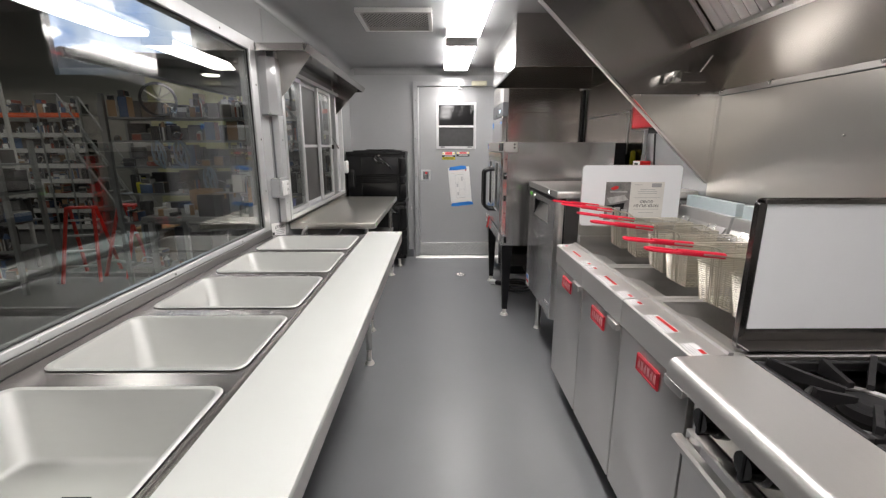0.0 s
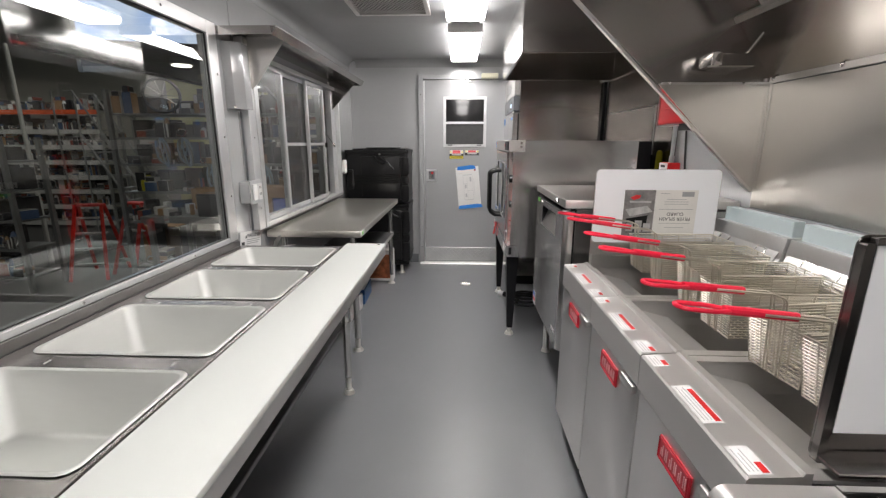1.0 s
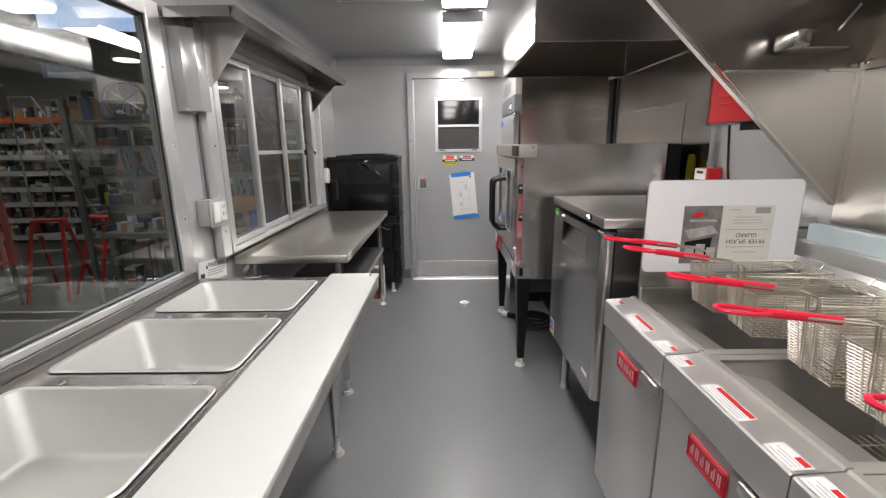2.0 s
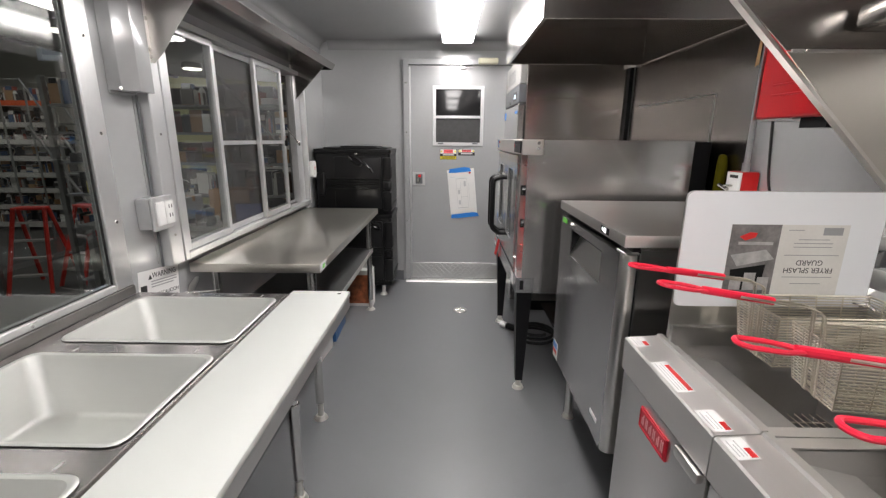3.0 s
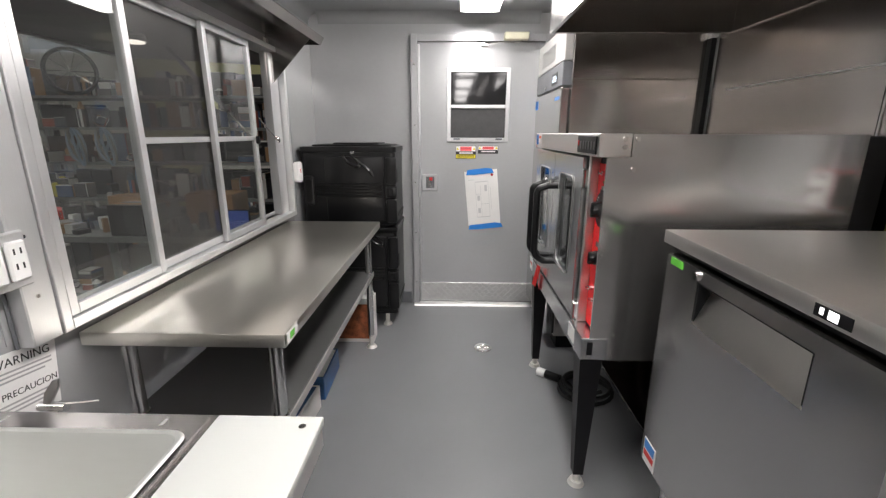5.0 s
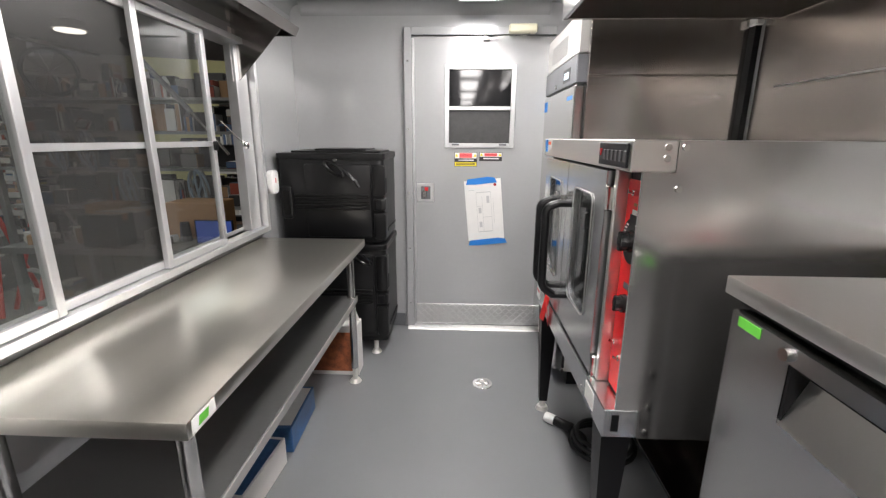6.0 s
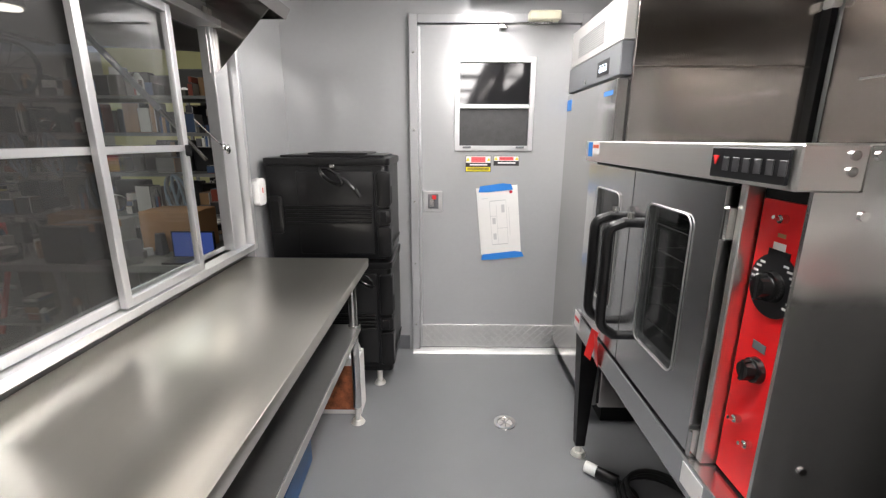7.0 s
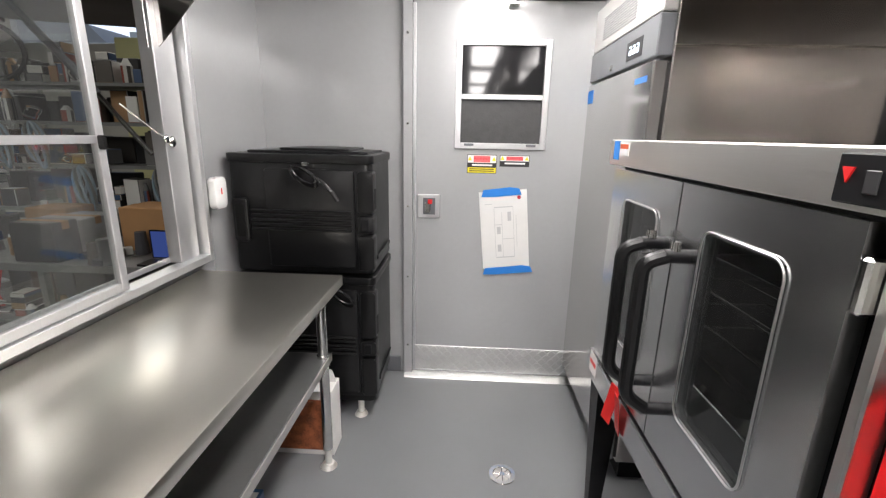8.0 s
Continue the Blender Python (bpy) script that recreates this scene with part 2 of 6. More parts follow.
def clutter_mat(name, cols):
    """Many small goods, a colour for each piece."""
    m = mat(name, (0.3, 0.3, 0.3), 0.6)
    nt = m.node_tree
    g = nt.nodes.new("ShaderNodeNewGeometry")
    r = nt.nodes.new("ShaderNodeValToRGB")
    r.color_ramp.interpolation = "CONSTANT"
    while len(r.color_ramp.elements) < len(cols):
        r.color_ramp.elements.new(0.5)
    for i, (e, c) in enumerate(zip(r.color_ramp.elements, cols)):
        e.position, e.color = i / len(cols), (*c, 1)
    nt.links.new(g.outputs["Random Per Island"], r.inputs[0])
    nt.links.new(r.outputs[0], nt.nodes["Principled BSDF"].inputs["Base Color"])
    return m


GOODS = clutter_mat("mixed goods", [(0.02, 0.02, 0.022), (0.48, 0.47, 0.45), (0.06, 0.06, 0.07), (0.30, 0.18, 0.09), (0.04, 0.04, 0.045), (0.68, 0.68, 0.67), (0.05, 0.09, 0.18), (0.24, 0.05, 0.03), (0.14, 0.14, 0.14), (0.03, 0.03, 0.03), (0.56, 0.55, 0.53), (0.10, 0.09, 0.08)])
DARK_GOODS = clutter_mat("dark cartons", [(0.02, 0.02, 0.022), (0.05, 0.045, 0.04), (0.03, 0.03, 0.035), (0.09, 0.06, 0.04), (0.015, 0.015, 0.016), (0.06, 0.06, 0.06)])


def sky_mat():
    """Open sky with soft cloud, seen far off."""
    m = glow("daylight sky", (0.6, 0.75, 1.0), 0.95)
    nt = m.node_tree
    co = nt.nodes.new("ShaderNodeTexCoord")
    n = nt.nodes.new("ShaderNodeTexNoise")
    n.inputs["Scale"].default_value, n.inputs["Detail"].default_value = 0.16, 3
    nt.links.new(co.outputs["Object"], n.inputs["Vector"])
    r = nt.nodes.new("ShaderNodeValToRGB")
    r.color_ramp.elements[0].position, r.color_ramp.elements[0].color = 0.36, (0.38, 0.52, 0.84, 1)
    r.color_ramp.elements[1].position, r.color_ramp.elements[1].color = 0.66, (0.90, 0.94, 1.0, 1)
    nt.links.new(n.outputs[0], r.inputs[0])
    nt.links.new(r.outputs[0], nt.nodes["Emission"].inputs[0])
    return m


SKY = sky_mat()

# ---- builders ----
ORIGIN = {}


def thing(name, at, label, category, group="", kind=""):
    ob = new(name)
    ob.empty_display_size = 0.1
    ob.location = at
    ORIGIN[ob.name] = Vector(at)
    return tagged(ob, label, category, group, kind)


def part(name, bm, material, parent=None, label="", smooth=35):
    """Link a bmesh, made in world places, as one mesh object under a thing or a part."""
    o = ORIGIN[parent.name] if parent else Vector((0, 0, 0))
    bm.transform(Matrix.Translation(-o))
    bmesh.ops.recalc_face_normals(bm, faces=bm.faces)
    me = bpy.data.meshes.new(name)
    bm.to_mesh(me)
    bm.free()
    me.materials.append(material)
    if smooth:
        me.shade_smooth()
        me.set_sharp_from_angle(angle=radians(smooth))
    ob = new(name, me)
    ob.parent = parent
    ORIGIN[ob.name] = o
    return tagged(ob, label)


def solo(name, bm, material, label, category, group="", kind=""):
    return tagged(part(name, bm, material), label, category, group, kind)


def struct(name, bm, material, label=""):
    return tagged(part(name, bm, material), label, kind="structure")


def box(x0, x1, y0, y1, z0, z1, bev=0.0, bm=None, seg=1):
    b = bmesh.new()
    bmesh.ops.create_cube(b, size=1.0, matrix=Matrix.LocRotScale(((x0 + x1) / 2, (y0 + y1) / 2, (z0 + z1) / 2), None, (abs(x1 - x0), abs(y1 - y0), abs(z1 - z0))))
    if bev:
        bmesh.ops.bevel(b, geom=b.edges[:], offset=bev, segments=seg, affect="EDGES", profile=0.5)
    return join(bm, b)


def join(bm, b):
    if bm is None:
        return b
    me = bpy.data.meshes.new("tmp")
    b.to_mesh(me)
    b.free()
    bm.from_mesh(me)
    bpy.data.meshes.remove(me)
    return bm


def rod(p, q, r, bm=None, n=12, r2=None):
    p, q = Vector(p), Vector(q)
    d = q - p
    b = bmesh.new()
    m = Matrix.Translation((p + q) / 2) @ d.to_track_quat("Z", "Y").to_matrix().to_4x4()
    bmesh.ops.create_cone(b, cap_ends=True, segments=n, radius1=r, radius2=r if r2 is None else r2, depth=d.length, matrix=m)
    return join(bm, b)


def ball(c, r, bm=None, scale=(1, 1, 1), seg=12):
    b = bmesh.new()
    bmesh.ops.create_uvsphere(b, u_segments=seg, v_segments=max(seg // 2, 4), radius=r, matrix=Matrix.LocRotScale(c, None, scale))
    return join(bm, b)


def sweep(points, r, bm=None, n=8, closed=False):
    """A round tube along a line of points."""
    b = bmesh.new() if bm is None else bm
    pts = [Vector(p) for p in points]
    k = len(pts)
    rings = []
    side = None
    for i, p in enumerate(pts):
        a = pts[(i - 1) % k] if closed or i else p
        c = pts[(i + 1) % k] if closed or i < k - 1 else p
        d = (c - a).normalized()
        if side is None:
            side = d.orthogonal().normalized()
        else:
            side = (side - d * side.dot(d)).normalized()
        up = d.cross(side)
        rings.append([b.verts.new(p + r * (side * math.cos(2 * math.pi * j / n) + up * math.sin(2 * math.pi * j / n))) for j in range(n)])
    for i in range(k if closed else k - 1):
        s, t = rings[i], rings[(i + 1) % k]
        for j in range(n):
            b.faces.new((s[j], s[(j + 1) % n], t[(j + 1) % n], t[j]))
    if not closed:
        b.faces.new(rings[0][::-1])
        b.faces.new(rings[-1])
    return b


def bend(points, r, steps=5):
    """Round the corners of a line of points."""
    pts = [Vector(p) for p in points]
    out = [pts[0]]
    for a, b, c in zip(pts, pts[1:], pts[2:]):
        u, v = (a - b), (c - b)
        k = min(r, u.length / 2, v.length / 2)
        p, q = b + u.normalized() * k, b + v.normalized() * k
        for i in range(steps + 1):
            s = i / steps
            out.append((1 - s) ** 2 * p + 2 * s * (1 - s) * b + s * s * q)
    out.append(pts[-1])
    return out


def slab(outline, axis, a, b, bev=0.0, bm=None):
    """A plate: a flat outline pushed through from a to b along an axis ('x', 'y' or 'z')."""
    m = bmesh.new()
    put = {"x": lambda u, v, w: (w, u, v), "y": lambda u, v, w: (u, w, v), "z": lambda u, v, w: (u, v, w)}[axis]
    f = m.faces.new([m.verts.new(put(u, v, a)) for u, v in outline])
    e = bmesh.ops.extrude_face_region(m, geom=[f])
    shift = Vector(put(0, 0, b)) - Vector(put(0, 0, a))
    bmesh.ops.translate(m, verts=[g for g in e["geom"] if isinstance(g, bmesh.types.BMVert)], vec=shift)
    if bev:
        bmesh.ops.bevel(m, geom=m.edges[:], offset=bev, segments=2, affect="EDGES", profile=0.5)
    return join(bm, m)


def rounded(x0, x1, y0, y1, r, n=5):
    """The outline of a rectangle with round corners."""
    out = []
    for cx, cy, a in ((x1 - r, y1 - r, 0), (x0 + r, y1 - r, 90), (x0 + r, y0 + r, 180), (x1 - r, y0 + r, 270)):
        for i in range(n + 1):
            t = radians(a + 90 * i / n)
            out.append((cx + r * math.cos(t), cy + r * math.sin(t)))
    return out


def ring_frame(u0, u1, v0, v1, w, axis, a, b, bm=None):
    """Four bars round an opening, w wide, butted end to end."""
    def bar(p0, p1, q0, q1, m):
        if axis == "x":
            return box(a, b, p0, p1, q0, q1, 0.002, m)
        if axis == "y":
            return box(p0, p1, a, b, q0, q1, 0.002, m)
        return box(p0, p1, q0, q1, a, b, 0.002, m)
    bm = bar(u0 - w, u0, v0 - w, v1 + w, bm)
    bm = bar(u1, u1 + w, v0 - w, v1 + w, bm)
    bm = bar(u0, u1, v0 - w, v0, bm)
    return bar(u0, u1, v1, v1 + w, bm)


def holed(u0, u1, v0, v1, holes, axis, a, b):
    """A plate with rectangular holes through it, in a grid of blocks with no inner faces."""
    us = sorted({u0, u1, *[h[0] for h in holes], *[h[1] for h in holes]})
    vs = sorted({v0, v1, *[h[2] for h in holes], *[h[3] for h in holes]})
    bm = bmesh.new()
    put = {"x": lambda u, v, w: (w, u, v), "y": lambda u, v, w: (u, w, v), "z": lambda u, v, w: (u, v, w)}[axis]
    cache = {}

    def vert(u, v, w):
        k = (round(u, 5), round(v, 5), round(w, 5))
        if k not in cache:
            cache[k] = bm.verts.new(put(u, v, w))
        return cache[k]
    solid = {}
    for i in range(len(us) - 1):
        for j in range(len(vs) - 1):
            cu, cv = (us[i] + us[i + 1]) / 2, (vs[j] + vs[j + 1]) / 2
            solid[i, j] = not any(h[0] < cu < h[1] and h[2] < cv < h[3] for h in holes)
    for (i, j), s in solid.items():
        if not s:
            continue
        A, B, C, D = (us[i], vs[j]), (us[i + 1], vs[j]), (us[i + 1], vs[j + 1]), (us[i], vs[j + 1])
        for w in (a, b):
            bm.faces.new([vert(*p, w) for p in (A, B, C, D)])
        for (di, dj), p, q in (((0, -1), A, B), ((1, 0), B, C), ((0, 1), C, D), ((-1, 0), D, A)):
            if not solid.get((i + di, j + dj), False):
                bm.faces.new((vert(*p, a), vert(*q, a), vert(*q, b), vert(*p, b)))
    return bm


def letters(body, size, m, depth=0.0006):
    """Words in the built-in font as a bmesh, in the pose m (reading along its x, upright along its y)."""
    c = bpy.data.curves.new("words", "FONT")
    c.body, c.size, c.extrude, c.align_x, c.align_y = body, size, depth, "CENTER", "CENTER"
    ob = bpy.data.objects.new("words", c)
    scene.collection.objects.link(ob)
    me = bpy.data.meshes.new_from_object(ob.evaluated_get(bpy.context.evaluated_depsgraph_get()))
    bm = bmesh.new()
    bm.from_mesh(me)
    bm.transform(m)
    bpy.data.objects.remove(ob)
    bpy.data.curves.remove(c)
    bpy.data.meshes.remove(me)
    return bm


def facing(axis, at):
    """The pose of words on a wall: 'x+' faces +x, 'x-' faces -x, 'y-' faces -y, 'z' lies flat, read from -y."""
    cols = {"x+": ((0, 1, 0), (0, 0, 1), (1, 0, 0)), "x-": ((0, -1, 0), (0, 0, 1), (-1, 0, 0)), "y-": ((1, 0, 0), (0, 0, 1), (0, -1, 0)), "z": ((1, 0, 0), (0, 1, 0), (0, 0, 1))}[axis]
    m = Matrix(cols).transposed().to_4x4()
    m.translation = at
    return m


# ---- structure of the truck ----
XL, XR, YB, YF, H = -1.09, 1.42, -2.95, 5.31, 2.23
struct("floor", box(XL - 0.1, XR + 0.1, YB - 0.1, YF + 0.1, -0.06, 0.0), FLOOR, "smooth grey coated floor")
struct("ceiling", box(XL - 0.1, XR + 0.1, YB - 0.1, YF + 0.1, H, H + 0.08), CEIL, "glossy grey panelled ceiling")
BW = (-0.25, 2.592, 0.864, 1.89)      # fixed window: y, z
SW = (2.90, 4.60, 0.905, 1.835)       # serving window
struct("wall_west", holed(YB - 0.1, YF + 0.1, 0.0, H, [BW, SW], "x", XL - 0.08, XL), WALL, "glossy grey wall panels with aluminium windows")
struct("wall_east", box(XR, XR + 0.08, YB - 0.1, YF + 0.1, 0, H), WALL, "glossy grey wall panels")
struct("wall_north", box(XL, XR, YF, YF + 0.08, 0, H), WALL, "glossy grey end wall")
# closes the unseen rear; its brown is chosen to darken steel reflections
struct("wall_south", box(XL, XR, YB - 0.08, YB, 0, H), REAR, "unseen brown rear wall toned for reflections")


def cove(name, corner, du, axis, a, b, r=0.07):
    """A hollow round between wall and ceiling."""
    pts = [(corner, H - 0.001)] + [(corner + du * (r - r * math.cos(radians(90 * i / 8))), H - 0.001 - (r - r * math.sin(radians(90 * i / 8)))) for i in range(9)]
    return struct(name, slab(pts, axis, a, b), CEIL)


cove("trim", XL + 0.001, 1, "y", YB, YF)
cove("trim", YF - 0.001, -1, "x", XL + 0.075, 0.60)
struct("baseboard", box(XL, -0.36, YF - 0.012, YF - 0.001, 0, 0.10, 0.002), GREY_PLASTIC, "grey cove base")
for y in (2.78, 4.72):
    struct("trim", box(XL, XL + 0.004, y - 0.012, y + 0.012, 0.0 if y > 3 else 0.89, H - 0.08), WALL)

# stainless cladding of the east wall, dark behind the oven to paint its shade
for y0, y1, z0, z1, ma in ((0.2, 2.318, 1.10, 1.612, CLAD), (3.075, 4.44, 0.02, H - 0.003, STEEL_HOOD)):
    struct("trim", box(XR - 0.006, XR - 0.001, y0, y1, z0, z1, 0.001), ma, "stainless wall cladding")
bm = box(XR - 0.012, XR - 0.006, 3.395, 3.40, 1.30, 1.62, 0.001)
bm = box(XR - 0.012, XR - 0.006, 3.40, 4.30, 1.615, 1.622, 0.001, bm)
struct("trim", bm, STEEL_DARK)

# ---- ceiling lights ----
def strip_light(y0, y1):
    x0, x1, zb = 0.02, 0.275, 2.165
    t = thing("ceiling_light", (0.148, (y0 + y1) / 2, H), "white strip light with lit diffuser under grey ceiling", "light", "strip lights")
    part("housing", box(x0 + 0.02, x1 - 0.02, y0, y1, zb + 0.03, H, 0.004), WHITE, t)
    part("diffuser", slab([(x0 + 0.015, zb), (x1 - 0.015, zb), (x1, zb + 0.02), (x1, zb + 0.04), (x0, zb + 0.04), (x0, zb + 0.02)], "y", y0 + 0.01, y1 - 0.01), LAMP_ON, t)
    for y in (y0, y1 - 0.012):
        part("end_cap", box(x0 - 0.002, x1 + 0.002, y, y + 0.012, zb - 0.002, H - 0.002, 0.003), WHITE, t)


# the light at y -2.60 is unseen, added to brighten rear-facing surfaces
for y in (-2.60, -0.95, 0.72, 2.33, 3.82):
    strip_light(y, y + 1.2)

# ---- ceiling vent with expanded metal ----
vent = thing("ceiling_vent", (-0.33, 3.30, H), "white framed ceiling vent with expanded metal grille", "vent")
vx0, vx1, vy0, vy1 = -0.585, -0.085, 3.03, 3.52
part("frame", ring_frame(vx0 + 0.03, vx1 - 0.03, vy0 + 0.03, vy1 - 0.03, 0.03, "z", H - 0.03, H - 0.001), WHITE_METAL, vent)
# near-black sheet in place of the shaded shaft over the grille
part("backing", box(vx0 + 0.03, vx1 - 0.03, vy0 + 0.03, vy1 - 0.03, H - 0.006, H - 0.002), DARK, vent)
bm = bmesh.new()
n = 22
for i in range(-n, n + 1):
    for s in (1, -1):
        c = (vx0 + vx1) / 2 + i * 0.024
        a, b = Vector((c - s * 0.11, vy0 + 0.03, 0)), Vector((c + s * 0.11, vy1 - 0.03, 0))
        d = b - a
        lo, hi = 0.0, 1.0
        for lim, sign in ((vx0 + 0.03, 1), (vx1 - 0.03, -1)):
            ta = (lim - a.x) / d.x
            if (d.x * sign) > 0:
                lo = max(lo, ta)
            else:
                hi = min(hi, ta)
        if hi - lo > 0.02:
            p, q = a + d * lo, a + d * hi
            sweep([(p.x, p.y, H - 0.02), (q.x, q.y, H - 0.02)], 0.0028, bm, 4)
tagged(part("grille", bm, WHITE_METAL, vent), kind="stuff")

# ---- end door ----
door = tagged(thing("door_1", (0.18, YF, 0), "grey metal end door with small dark window", "door"), kind="structure")
DL, DR, DT = -0.283, 0.64, 2.03
part("leaf", holed(DL, DR, 0.02, DT, [(-0.04, 0.37, 1.36, 1.83)], "y", YF - 0.022, YF - 0.002), WALL, door)
for x0, x1 in ((DL - 0.055, DL - 0.005), (DR + 0.005, DR + 0.055)):
    fr = part("frame", box(x0, x1, YF - 0.045, YF - 0.002, 0, DT + 0.055, 0.003), WALL, door)
part("frame", box(DL - 0.005, DR + 0.005, YF - 0.045, YF - 0.002, DT + 0.006, DT + 0.055, 0.003), WALL, door)
part("hinge_strip", box(DL - 0.004, DL + 0.012, YF - 0.034, YF - 0.022, 0.03, DT - 0.01, 0.003), ALU, door)
for z in (0.2, 0.62, 1.02, 1.45, 1.88):
    part("screw", rod((DL - 0.03, YF - 0.050, z), (DL - 0.03, YF - 0.044, z), 0.006, None, 10), CHROME, door)
wf = part("window_frame", ring_frame(-0.04, 0.37, 1.36, 1.83, 0.03, "y", YF - 0.034, YF - 0.003), ALU, door)
part("window_rail", box(-0.04, 0.37, YF - 0.034, YF - 0.006, 1.575, 1.600, 0.003), ALU, door)
part("pane", box(-0.04, 0.37, YF - 0.016, YF - 0.010, 1.60, 1.83), DARK_GLASS, door)
part("screen_pane", box(-0.04, 0.37, YF - 0.016, YF - 0.010, 1.36, 1.575), DARK_SCREEN, door)
for x in (-0.02, 0.30):
    part("catch", box(x, x + 0.05, YF - 0.042, YF - 0.033, 1.345, 1.357, 0.002), GREY_PLASTIC, door)
# tread plate at the foot
bm = box(DL + 0.012, DR - 0.004, YF - 0.028, YF - 0.022, 0.03, 0.19, 0.001)
k = 0
for i in range(34):
    for j in range(6):
        cx, cz = DL + 0.03 + i * 0.0265, 0.045 + j * 0.026
        s = 1 if (i + j) % 2 else -1
        b = bmesh.new()
        bmesh.ops.create_cube(b, size=1, matrix=Matrix.Translation((cx, YF - 0.029, cz)) @ Matrix.Rotation(radians(45 * s), 4, "Y") @ Matrix.Diagonal((0.028, 0.011, 0.0060, 1)))
        join(bm, b)
part("kick_plate", bm, TREAD, door, "bright aluminium tread plate")
struct("trim", slab([(YF - 0.075, 0.0), (YF - 0.07, 0.008), (YF - 0.035, 0.022), (YF - 0.0225, 0.022), (YF - 0.0225, 0.0)], "x", DL - 0.05, DR + 0.01), TREAD, "bright door threshold")
la = part("latch", box(-0.262, -0.142, YF - 0.030, YF - 0.022, 0.955, 1.085, 0.004), ALU, door, "silver slam latch plate")
part("recess", box(-0.232, -0.166, YF - 0.0315, YF - 0.030, 0.975, 1.065, 0.0), GREY_PLASTIC, la)
part("lever", box(-0.222, -0.190, YF - 0.046, YF - 0.0315, 0.985, 1.045, 0.005), CHROME, la)
part("tab", box(-0.205, -0.180, YF - 0.050, YF - 0.0465, 1.035, 1.060, 0.002), RED, la)

# closer
cl = thing("door_closer", (0.42, YF - 0.03, 2.06), "beige door closer with steel arm above end door", "door closer")
part("body", box(0.335, 0.51, YF - 0.115, YF - 0.047, 2.035, 2.085, 0.008), CLOSER, cl)
part("arm", sweep([(0.46, YF - 0.10, 2.03), (0.44, YF - 0.15, 2.012), (0.30, YF - 0.10, 2.02), (0.20, YF - 0.07, 2.015)], 0.006, None, 8), CHROME, cl)
part("bracket", box(0.175, 0.225, YF - 0.075, YF - 0.0235, 2.002, 2.022, 0.003), CHROME, cl)

# stickers and paper on the door
def warning_sticker(x0, x1, z0, z1, yellow):
    t = thing("warning_sticker", ((x0 + x1) / 2, YF - 0.022, z0), "red white black" + (" and yellow" if yellow else "") + " warning sticker on door", "sticker")
    y = YF - 0.0225
    w = z1 - z0
    base = part("backing", box(x0, x1, y - 0.001, y, z0, z1), INK, t)
    zt = z1 - (0.042 if yellow else 0.030)
    part("header", box(x0 + 0.003, x1 - 0.003, y - 0.0018, y - 0.001, zt, z1 - 0.003), LABEL, t)
    cx, cz = (x0 + x1) / 2, (zt + z1) / 2
    part("field", box(x0 + 0.034, x1 - 0.034, y - 0.0022, y - 0.0018, zt + 0.003, z1 - 0.006), SIGN_RED, t)
    part("words", letters("WARNING!", 0.017, facing("y-", (cx, y - 0.0026, cz)), 0.0003), RED_BADGE, t)
    for sx in (x0 + 0.014, x1 - 0.014):
        part("triangle", slab([(sx - 0.011, cz - 0.010), (sx + 0.011, cz - 0.010), (sx, cz + 0.011)], "y", y - 0.0024, y - 0.0018), YELLOW, t)
    zz = zt - 0.008
    while zz > z0 + (0.036 if yellow else 0.012):
        part("line", box(x0 + 0.026, x1 - 0.022, y - 0.0016, y - 0.001, zz - 0.008, zz), LABEL, t)
        zz -= 0.011
    if yellow:
        part("band", box(x0 + 0.003, x1 - 0.003, y - 0.0018, y - 0.001, z0 + 0.003, z0 + 0.030), YELLOW, t)
        for k in (0.010, 0.020):
            part("line", box(x0 + 0.012, x1 - 0.012, y - 0.0022, y - 0.0018, z0 + k, z0 + k + 0.005), INK, t)


warning_sticker(0.0, 0.155, 1.203, 1.300, True)
warning_sticker(0.171, 0.326, 1.241, 1.300, False)
tilt = Matrix.Translation((0.215, YF - 0.0235, 0.90)) @ Matrix.Rotation(radians(-5.5), 4, "Y")
pp = thing("paper_sheet", (0.215, YF - 0.0235, 0.90), "white paper plan with pencil drawing taped on door", "paper")


def tilted(bm):
    bm.transform(tilt)
    return bm


bm = box(-0.128, 0.128, -0.004, -0.0012, -0.215, 0.215, 0.0006)
part("sheet", tilted(bm), PAPER, pp)
bm = None
for x0, x1, z0, z1 in ((-0.05, 0.05, 0.125, 0.13), (-0.05, 0.05, -0.155, -0.15), (-0.052, -0.05, -0.15, 0.125), (0.05, 0.052, -0.15, 0.125), (-0.012, -0.01, -0.15, 0.10), (-0.05, -0.01, 0.03, 0.033), (-0.01, 0.05, -0.05, -0.047), (-0.10, -0.06, 0.145, 0.148), (-0.04, -0.02, -0.02, 0.02), (0.02, 0.04, 0.05, 0.1), (-0.04, -0.02, -0.12, -0.08), (0.065, 0.067, -0.1, 0.08)):
    bm = box(x0, x1, -0.0052, -0.0045, z0, z1, 0, bm)
part("drawing", tilted(bm), INK_SOFT, pp)
for z0, z1, x0, x1 in ((0.185, 0.232, -0.115, 0.10), (-0.250, -0.205, -0.13, 0.145)):
    bm = slab([(x0, z0 + 0.004), (x0 + 0.07, z0), (x1, z0 + 0.003), (x1 - 0.012, z1 - 0.01), (x1 - 0.06, z1), (x0 + 0.012, z1 - 0.006)], "y", -0.0072, -0.0062)
    part("tape", tilted(bm), TAPE, pp, "blue masking tape strip")
solo("magnet", tilted(rod((0.085, -0.004, 0.175), (0.085, -0.010, 0.175), 0.010, None, 14)), RED_BADGE, "small dark red round magnet on paper", "magnet")

